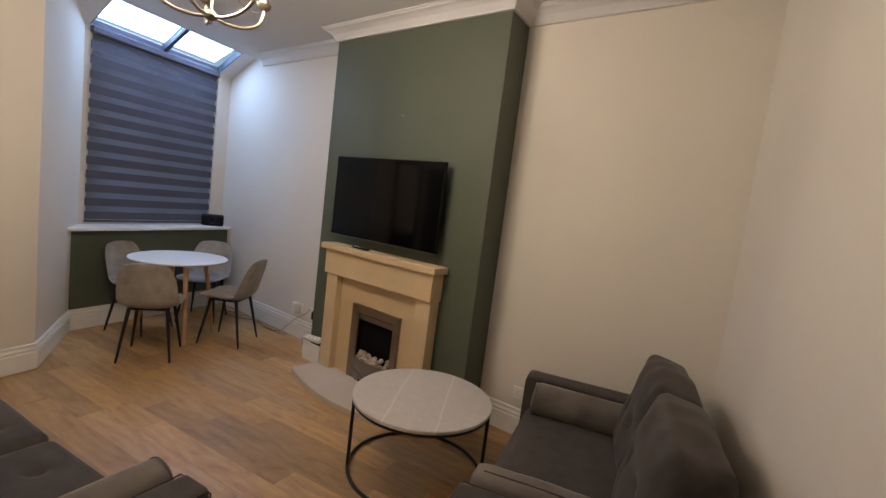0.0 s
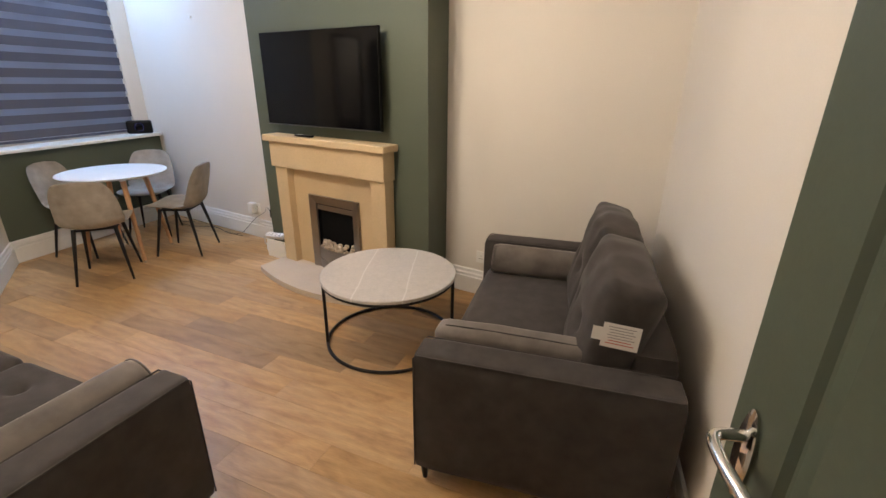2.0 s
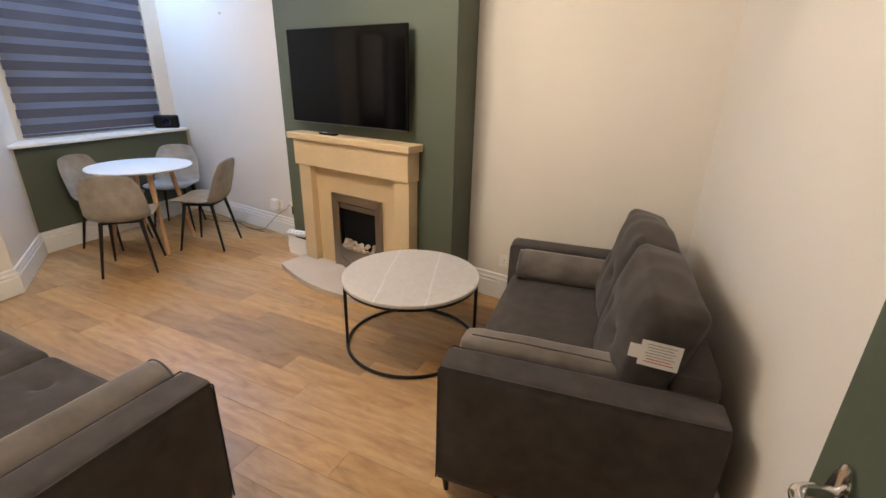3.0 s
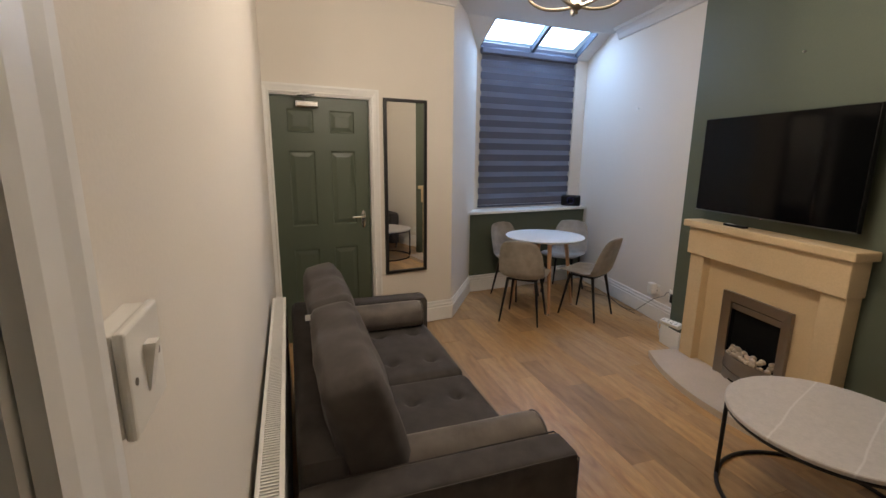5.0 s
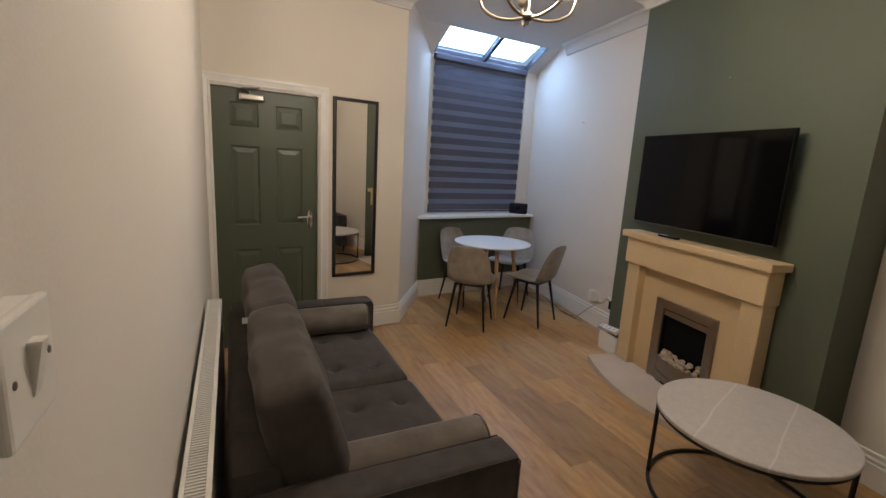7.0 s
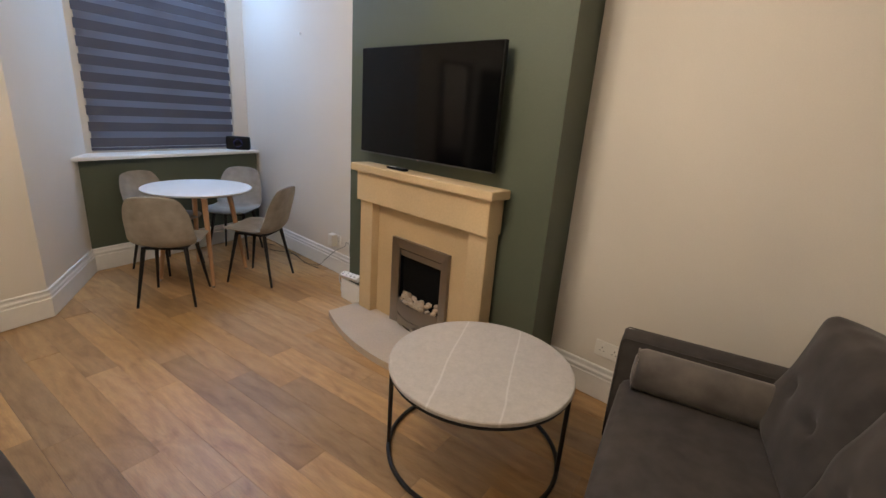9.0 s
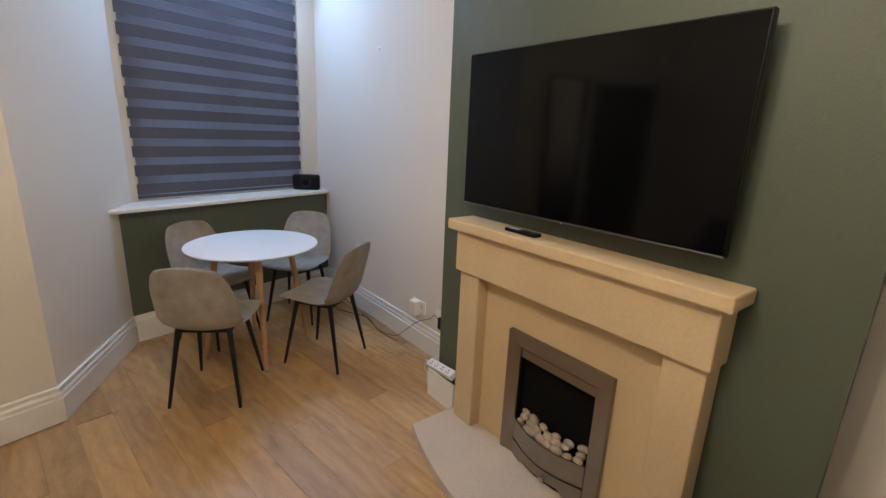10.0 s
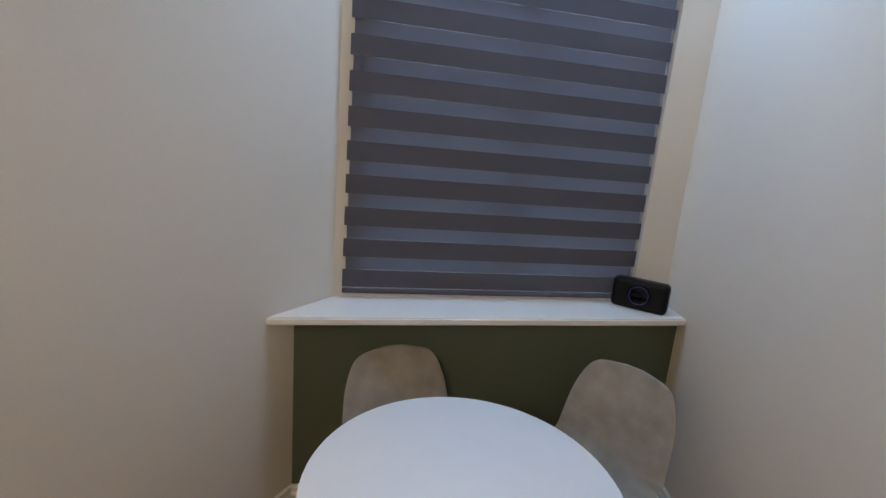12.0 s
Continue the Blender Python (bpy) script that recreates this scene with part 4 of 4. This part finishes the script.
# ---- chandelier ----
CX, CY, CZ = -1.785, 1.095, 2.165
ch = empty("chandelier", pose(CX, CY, CZ), "five-arm antique nickel chandelier with three lit bulbs", "chandelier")
bm = bmesh.new()
lathe(bm, [(0.0, -0.030), (0.006, -0.026), (0.005, -0.016), (0.020, -0.008), (0.026, 0.004), (0.020, 0.018), (0.008, 0.024), (0.0055, 0.03), (0.0055, 0.335), (0.009, 0.345), (0.0, 0.35)], 24)
smooth(part("centre_hub", bm, NICKEL, ch))
bm = bmesh.new()
lathe(bm, [(0.006, 0.345), (0.013, 0.35), (0.013, 0.380), (0.010, 0.386), (0.030, 0.392), (0.034, 0.400), (0.028, 0.408), (0.008, 0.413), (0.0, 0.42)], 24)
smooth(part("top_collar", bm, NICKEL, ch))
bm = bmesh.new()
lathe(bm, [(0.0, CEILING - CZ - 0.04), (0.03, CEILING - CZ - 0.035), (0.05, CEILING - CZ - 0.012), (0.052, CEILING - CZ - 0.001), (0, CEILING - CZ - 0.001)], 24)
smooth(part("ceiling_rose", bm, NICKEL, ch))
top = CEILING - CZ - 0.04
n_links = 8
for i in range(n_links):
    zc = 0.42 + (top - 0.42) * (i + 0.5) / n_links
    hl = (top - 0.42) / n_links * 0.62
    bm = bmesh.new()
    pts = [((0.010 * math.cos(a)) if i % 2 else 0, 0 if i % 2 else 0.010 * math.cos(a), zc + hl * math.sin(a)) for a in [2 * math.pi * k / 16 for k in range(17)]]
    tube(bm, pts, 0.0022, 6)
    smooth(part("chain_link", bm, NICKEL, ch))
for k, (th, state) in enumerate(((25, 0), (97, 1), (169, 1), (241, 0), (313, 1))):
    a = radians(56.8 + th)
    ca, sa = math.cos(a), math.sin(a)
    R = 0.215
    P = lambda r, z: (r * ca, r * sa, z)
    bm = bmesh.new()
    tube(bm, spline([P(0.015, 0.0), P(0.07, -0.004), P(0.14, 0.008), P(0.195, 0.042), P(R, 0.085), P(R, 0.118)], 8), 0.0068, 10)
    arm = smooth(part("arm", bm, NICKEL, ch))
    bm = bmesh.new()
    tube(bm, spline([P(0.007, 0.345), P(0.035, 0.25), P(0.085, 0.13), P(0.15, 0.085), P(0.205, 0.10)], 8), 0.0020, 6)
    smooth(part("stay", bm, NICKEL, ch))
    bm = bmesh.new()
    lathe(bm, [(0.0, 0.108), (0.012, 0.109), (0.026, 0.120), (0.030, 0.134), (0.027, 0.136), (0.018, 0.134), (0.018, 0.184), (0.0, 0.184)], 20, (R * ca, R * sa, 0))
    cup = smooth(part("candle_cup", bm, NICKEL, ch))
    if state:
        bm = bmesh.new()
        lathe(bm, [(0.0, 0.180), (0.013, 0.182), (0.015, 0.196), (0.023, 0.204), (0.0275, 0.219), (0.0260, 0.234), (0.017, 0.246), (0.0, 0.251)], 20, (R * ca, R * sa, 0))
        smooth(part("bulb", bm, LIT, ch, "glowing warm white bulb"), 180)


# ---- sofas ----
def sofa(name, m, length, label, seats=2, AH=0.598, drop=0.0):
    """Sofa whose back runs along local x, at y = 0; it faces +y. x = 0 is its near arm."""
    s = empty(name, m, label, "sofa")
    D, AW = 0.90, 0.145
    part("base_frame", boxed(0.10, length - 0.10, 0.06, D - 0.05, 0.090, 0.300, 0.02, 3), VELVET, s)
    for x0 in (0, length - AW):
        a = part("arm", soft_box(AW, D, AH - 0.078, 0.026, 10, 0.004), VELVET, s)
        a.location = (x0 + AW / 2, D / 2, 0.078)
        smooth(a, 60)
        for xx in (x0 + 0.006, x0 + AW - 0.006):
            bm = bmesh.new()
            tube(bm, [(xx, 0.02, AH - 0.006), (xx, D - 0.018, AH - 0.006), (xx, D - 0.006, AH - 0.02), (xx, D - 0.006, 0.095)], 0.0030, 6)
            smooth(part("piping", bm, VELVET, a)).matrix_parent_inverse = Matrix.Translation((-(x0 + AW / 2), -D / 2, -0.078))
    b = part("backrest", soft_box(length - 2 * AW - 0.004, 0.16, 0.52, 0.03, 10, 0.006), VELVET, s)
    b.location = (length / 2, 0.085, 0.14)
    smooth(b, 60)
    inner = length - 2 * AW
    sw = inner / seats
    for i in range(seats):
        tf = [(tx * sw * 0.24, ty) for tx in (-1, 1) for ty in (-0.02, 0.20)] if seats > 1 else []
        c = part("seat_cushion", soft_box(sw - 0.018, 0.66, 0.155, 0.045, 46, 0.018, tf), VELVET, s)
        c.location = (AW + sw * (i + 0.5), 0.535, 0.288)
        smooth(c, 80)
    for i in range(2):
        cw = inner / 2
        c = part("back_cushion", soft_box(cw - 0.008, 0.47, 0.200, 0.040, 22, 0.030, [(-cw * .2, 0.02), (cw * .2, 0.02)], wob=0.013, seed=i * 3.1 + length), VELVET, s)
        c.matrix_local = Matrix.Translation((AW + cw * (i + 0.5), 0.135, 0.655 - drop)) @ Matrix.Rotation(radians(-76), 4, "X")
        smooth(c, 80)
    for x in (0.035, length - 0.035):
        for y in (0.07, D - 0.035):
            bm = bmesh.new()
            rod(bm, (x, y, 0.092), (x + (0.012 if x < 0.5 else -0.012), y, 0), 0.016, 0.010, 12)
            part("leg", bm, BLACK, s)
    return s


def bolster(m, label, length=0.58, r=0.088, flat=0.82):
    bm = bmesh.new()
    prof = [(0.0, 0.0), (r * .55, 0.002), (r * .90, 0.010), (r, 0.035), (r, length - 0.035), (r * .90, length - 0.010), (r * .55, length - 0.002), (0.0, length)]
    lathe(bm, prof, 32)
    for v in bm.verts:
        v.co.x *= flat if v.co.x < 0 else 1
        v.co += 0.007 * noise.noise_vector(v.co * 9)
    ob = smooth(part("bolster_cushion", bm, LITNAP), 60)
    ob.matrix_world = m
    tagged(ob, label, "cushion")
    for q in (0.012, length - 0.012):
        bm = bmesh.new()
        tube(bm, [(r * .93 * math.cos(a), r * .93 * math.sin(a), q) for a in [2 * math.pi * k / 30 for k in range(31)]], 0.004, 6)
        part("piping", bm, LITNAP, ob)
    return ob


# first sofa, against the radiator: x runs from the near arm towards the west
L1 = 1.885
S1 = pose(-1.136 - L1 * math.cos(radians(1.3)), -0.085 - L1 * math.sin(radians(1.3)), 0, 0, 0, 1.3)
sofa("sofa", S1, L1, "charcoal velvet two-seat sofa with tufted seats by the radiator", drop=0.015)
bolster(S1 @ pose(0.145 + 0.085, 0.83, 0.452 + 0.072, 90, 0, 0), "charcoal velvet bolster lying against the sofa's arm")
bolster(S1 @ pose(L1 - 0.145 - 0.085, 0.88, 0.452 + 0.080, 90, 0, 0), "charcoal velvet bolster against the sofa's near arm")
# second sofa, along the east wall: it faces west
L2 = 1.435
S2 = pose(0.332, 1.325, 0, 0, 0, 97.3) 
sofa("sofa", S2, L2, "charcoal velvet small sofa with a paper label", seats=1, AH=0.605, drop=0.018)
bolster(S2 @ pose(L2 - 0.145 - 0.085, 0.83, 0.452 + 0.072, 90, 0, 0), "charcoal velvet bolster against the small sofa's arm")
ob = smooth(part("flat_cushion", soft_box(0.11, 0.60, 0.176, 0.028, 14, 0.006, wob=0.005, seed=2.0), LITNAP), 70)
ob.matrix_world = S2 @ pose(0.145 + 0.058, 0.565, 0.458)
tagged(ob, "charcoal velvet flat cushion with a zip against the arm", "cushion")
bm = bmesh.new()
tube(bm, spline([(-0.020, -0.26, 0.174), (-0.022, -0.1, 0.179), (-0.020, 0.1, 0.179), (-0.018, 0.26, 0.174)], 6), 0.0045, 6)
part("zip", bm, PIPING, ob, "dark zip seam")
tg = empty("paper_label", S2 @ Matrix.Translation((0.108, 0.215, 0.738)) @ Matrix(((0, 0, -1), (-1, 0, 0), (0, 1, 0))).to_4x4() @ pose(0, 0, 0, -4, 0, -4) @ Matrix.Scale(0.78, 4), "white printed care label hanging on a cushion", "label")
part("card", boxed(-0.075, 0.075, -0.055, 0.055, 0, 0.0012), PAPER, tg)
part("tab", boxed(-0.115, -0.075, -0.03, 0.03, 0, 0.0010), PAPER, tg)
for i in range(7):
    part("text_line", boxed(-0.055 + 0.004 * (i % 3), 0.055 - 0.01 * (i % 2), 0.038 - i * 0.0125, 0.0415 - i * 0.0125, 0.0012, 0.0018), REDINK if i > 4 else GREYINK, tg)

tg = empty("paper_label", S1 @ pose(0.925, 0.085, 0.822, 90, 0, 90) @ Matrix.Scale(0.36, 4), "small white paper label between the sofa cushions", "label")
part("card", boxed(-0.05, 0.05, -0.04, 0.04, 0, 0.0012), PAPER, tg)

# ---- coffee table ----
ct = empty("coffee_table", pose(-1.192, 2.122, 0, 0, 0, 20), "round pale marble coffee table on a black metal frame", "coffee table")
bm = bmesh.new()
lathe(bm, [(0.0, 0.430), (0.394, 0.430), (0.399, 0.434), (0.399, 0.447), (0.395, 0.451), (0.0, 0.451)], 72)
smooth(part("tabletop", bm, MARBLE, ct, "pale veined marble top"), 30)


def ring(bm, r, z, t, n=64):
    tube_pts = [(r * math.cos(a), r * math.sin(a), z) for a in [2 * math.pi * k / n for k in range(n + 1)]]
    tube(bm, tube_pts, t, 8)


for z, r in ((0.420, 0.384), (0.011, 0.384)):
    bm = bmesh.new()
    ring(bm, r, z, 0.010)
    smooth(part("frame_ring", bm, BLACK, ct))
for deg in (-3, -163, 97):
    a = radians(deg)
    bm = bmesh.new()
    rod(bm, (0.384 * math.cos(a), 0.384 * math.sin(a), 0.012), (0.384 * math.cos(a), 0.384 * math.sin(a), 0.420), 0.010, n=12)
    smooth(part("leg", bm, BLACK, ct))

# ---- dining table and chairs ----
dt = empty("dining_table", pose(-4.070, 2.374, 0, 0, 0, -17), "round white dining table with splayed beech legs", "dining table")
bm = bmesh.new()
lathe(bm, [(0.0, 0.738), (0.372, 0.738), (0.394, 0.747), (0.402, 0.753), (0.401, 0.758), (0.396, 0.760), (0.0, 0.760)], 72)
smooth(part("tabletop", bm, TABLEWHITE, dt, "white lacquered round top"), 25)
for k in range(4):
    a = radians(90 * k)
    c, s_ = math.cos(a), math.sin(a)
    bm = bmesh.new()
    rod(bm, (0.225 * c, 0.225 * s_, 0.710), (0.326 * c, 0.326 * s_, 0.018), 0.022, 0.014, 18)
    lg = smooth(part("leg", bm, WOOD, dt, "natural beech leg"))
    bm = bmesh.new()
    rod(bm, (0.326 * c, 0.326 * s_, 0.018), (0.328 * c, 0.328 * s_, 0.0), 0.010, 0.013, 14)
    part("foot", bm, CHROME, lg)
    bm = bmesh.new()
    rod(bm, (0.222 * c, 0.222 * s_, 0.739), (0.226 * c, 0.226 * s_, 0.705), 0.030, 0.024, 18)
    smooth(part("bracket", bm, PLASTIC, lg))


def shell(bm, t=0.028):
    """Seat and backrest of a moulded chair: one curved, padded shell."""
    prof = [(0.215, 0.440), (0.205, 0.455), (0.14, 0.458), (0.05, 0.448), (-0.06, 0.438), (-0.135, 0.446), (-0.183, 0.485), (-0.208, 0.560), (-0.230, 0.64), (-0.252, 0.72), (-0.271, 0.790), (-0.277, 0.818)]
    pts = spline([(x, 0, z) for x, z in prof], 4)
    n, mcount = len(pts), 18
    top, bot = [], []
    for i, p in enumerate(pts):
        s = i / (n - 1)
        if s < 0.5:
            half = 0.205 + 0.02 * math.sin(math.pi * min(1, s / 0.5))
            edge = max(0.0, (0.20 - s) / 0.20)
            half *= math.sqrt(max(0.05, 1 - 0.86 * edge ** 2.4))
        else:
            half = 0.220 - 0.030 * (s - 0.5) / 0.5
            edge = max(0.0, (s - 0.66) / 0.34)
            half *= math.sqrt(max(0.02, 1 - 0.95 * edge ** 2.6))
        d = (pts[min(i + 1, n - 1)] - pts[max(i - 1, 0)]).normalized()
        nrm = Vector((d.z, 0, -d.x))
        if nrm.z < -0.1 or nrm.x < -0.5:
            nrm = -nrm
        curl = 0.030 if s < 0.5 else 0.045
        ra, rb = [], []
        for j in range(mcount + 1):
            v = -1 + 2 * j / mcount
            q = p + Vector((0, half * v, 0)) + nrm * (curl * v * v * math.sin(math.pi * s) ** 0.7)
            thick = t * math.sqrt(max(0.0, 1 - v ** 4)) * (0.35 + 0.65 * math.sin(math.pi * max(0.04, min(0.96, s))) ** 0.4)
            ra.append(bm.verts.new(q + nrm * thick * 0.6))
            rb.append(bm.verts.new(q - nrm * thick * 0.6))
        top.append(ra)
        bot.append(rb)
    for i in range(n - 1):
        for j in range(mcount):
            bm.faces.new((top[i][j], top[i][j + 1], top[i + 1][j + 1], top[i + 1][j]))
            bm.faces.new((bot[i][j], bot[i + 1][j], bot[i + 1][j + 1], bot[i][j + 1]))
    for row in ((0, 1), (n - 1, -1)):
        i = row[0]
        for j in range(mcount):
            bm.faces.new((top[i][j], bot[i][j], bot[i][j + 1], top[i][j + 1]))
    bmesh.ops.remove_doubles(bm, verts=bm.verts[:], dist=0.0004)
    bmesh.ops.recalc_face_normals(bm, faces=bm.faces)


def chair(m, label):
    c = empty("dining_chair", m, label, "chair", "chairs round the table")
    bm = bmesh.new()
    shell(bm)
    smooth(part("seat_shell", bm, TAUPE, c, "taupe velvet shell"), 75)
    bm = bmesh.new()
    box(bm, -0.13, 0.13, -0.14, 0.14, 0.412, 0.424, 0.004)
    part("underframe", bm, BLACK, c)
    for sx_ in (1, -1):
        for sy in (1, -1):
            bm = bmesh.new()
            rod(bm, (sx_ * 0.118, sy * 0.132, 0.430), (sx_ * 0.196, sy * 0.186, 0.0), 0.0155, 0.0085, 12)
            smooth(part("leg", bm, BLACK, c, "tapered black metal leg"))
    return c


first = chair(pose(-3.769, 1.998, 0, 0, 0, 139), "taupe velvet shell chair on black legs")
for x, y, a, lb in ((-3.700, 2.666, 207, ""), (-4.468, 2.262, 20, "taupe velvet shell chair with its back to the window"), (-4.462, 2.882, -52, "taupe velvet shell chair with its back to the window")):
    c2 = copy_thing(first, pose(x, y, 0, 0, 0, a))
    if lb:
        c2["label"] = lb

# ---- speaker on the sill ----
sp = empty("speaker", pose(-4.957, 3.255, 0.952, 0, 0, 51) @ Matrix.Scale(1.12, 4), "black portable speaker standing on the window sill", "speaker")
part("body", boxed(-0.105, 0.105, -0.032, 0.032, 0.0, 0.122, 0.018, 4), TVBODY, sp)
bm = bmesh.new()
lathe(bm, [(0.0, 0.0), (0.042, 0.0), (0.044, 0.003), (0.040, 0.005), (0.034, 0.002), (0.0, 0.004)], 32, (0, -0.031, 0.062), Matrix.Rotation(radians(90), 3, "X"))
cone = smooth(part("driver", bm, SCREEN, sp))
bm = bmesh.new()
tube(bm, [(0.036 * math.cos(a), -0.0365, 0.062 + 0.036 * math.sin(a)) for a in [2 * math.pi * k / 30 for k in range(31)]], 0.0012, 6)
part("light_ring", bm, BLUELED, sp, "faint blue light ring")

# ---- floor of oak planks ----
floor = part("floor", (lambda b: (prism(b, [(-5.2, 3.6), (-5.2, 1.2), (-4.0, -0.45), (-1.7, -0.47), (-1.7, -1.75), (1.7, -1.75), (1.7, -0.3), (0.74, -0.3), (0.40, 2.92), (-1.0, 3.12), (-2.9, 3.35)], -0.14, -0.011), b)[1])(bmesh.new()), SUB)
tagged(floor, "oak-look plank floor with long grain", "floor", kind="structure")
PW = 0.150
rng = random.Random(11)
shapes = {}


def plank(x0, x1, y0, tone):
    key = (round(x1 - x0, 2),)
    if key not in shapes:
        w = key[0]
        bm = bmesh.new()
        g, e = 0.0004, 0.0006
        b4 = [bm.verts.new(p) for p in ((g, g, -0.011), (w - g, g, -0.011), (w - g, PW - g, -0.011), (g, PW - g, -0.011))]
        m4 = [bm.verts.new(p) for p in ((g, g, -e), (w - g, g, -e), (w - g, PW - g, -e), (g, PW - g, -e))]
        t4 = [bm.verts.new(p) for p in ((g + e, g + e, 0), (w - g - e, g + e, 0), (w - g - e, PW - g - e, 0), (g + e, PW - g - e, 0))]
        for q in range(4):
            r = (q + 1) % 4
            bm.faces.new((b4[q], b4[r], m4[r], m4[q]))
            bm.faces.new((m4[q], m4[r], t4[r], t4[q]))
        bm.faces.new(t4)
        me = bpy.data.meshes.new("plank")
        bm.to_mesh(me)
        bm.free()
        me.materials.append(OAK)
        shapes[key] = me
    ob = new("plank", shapes[key])
    ob.parent = floor
    ob.location = (x0, y0 + 0.012 * (x0 + 1.7), 0)
    ob.rotation_euler.z = 0.012
    ob.color = (tone, tone, tone, 1)


# x of a joint in the rows that lie in the open middle of the floor, and tones of the planks on its two sides
JOINTS = {-4: -1.35, -3: -0.98, -2: -1.82, -1: -1.45, 0: -1.68, 1: -2.48, 2: -2.23, 3: -2.53, 4: -1.95}
TONES = {(-1, 0): 0.95, (-1, 1): 0.90, (-2, 0): 0.85, (0, 0): 0.22, (0, 1): 0.80, (1, 0): 0.55, (1, 1): 0.12, (2, 0): 0.60, (2, 1): 0.25, (3, 0): 0.35, (3, 1): 0.92, (-3, 1): 0.62, (4, 1): 0.5}
for k in range(-22, 14):
    rowy = 1.529 + k * PW
    ya, yb = rowy, rowy + PW
    if rowy < -0.32:
        lo, hi = -1.65, 1.65
    elif rowy > 3.46:
        continue
    else:
        lo = min(west_x(max(ya, -.27)), west_x(min(yb, 3.42))) - 0.10
        hi = max(east_x(ya), east_x(yb)) + 0.10
    joint = JOINTS.get(k, -1.5 + 0.43 * (k % 5) + rng.uniform(-0.15, 0.15))
    n = math.floor((lo - joint) / 1.22)
    while joint + n * 1.22 < hi:
        a, b = max(joint + n * 1.22, lo), min(joint + (n + 1) * 1.22, hi)
        if b - a > 0.04:
            plank(a, b, rowy, TONES.get((k, n + 1), rng.uniform(0.15, 0.95)))
        n += 1
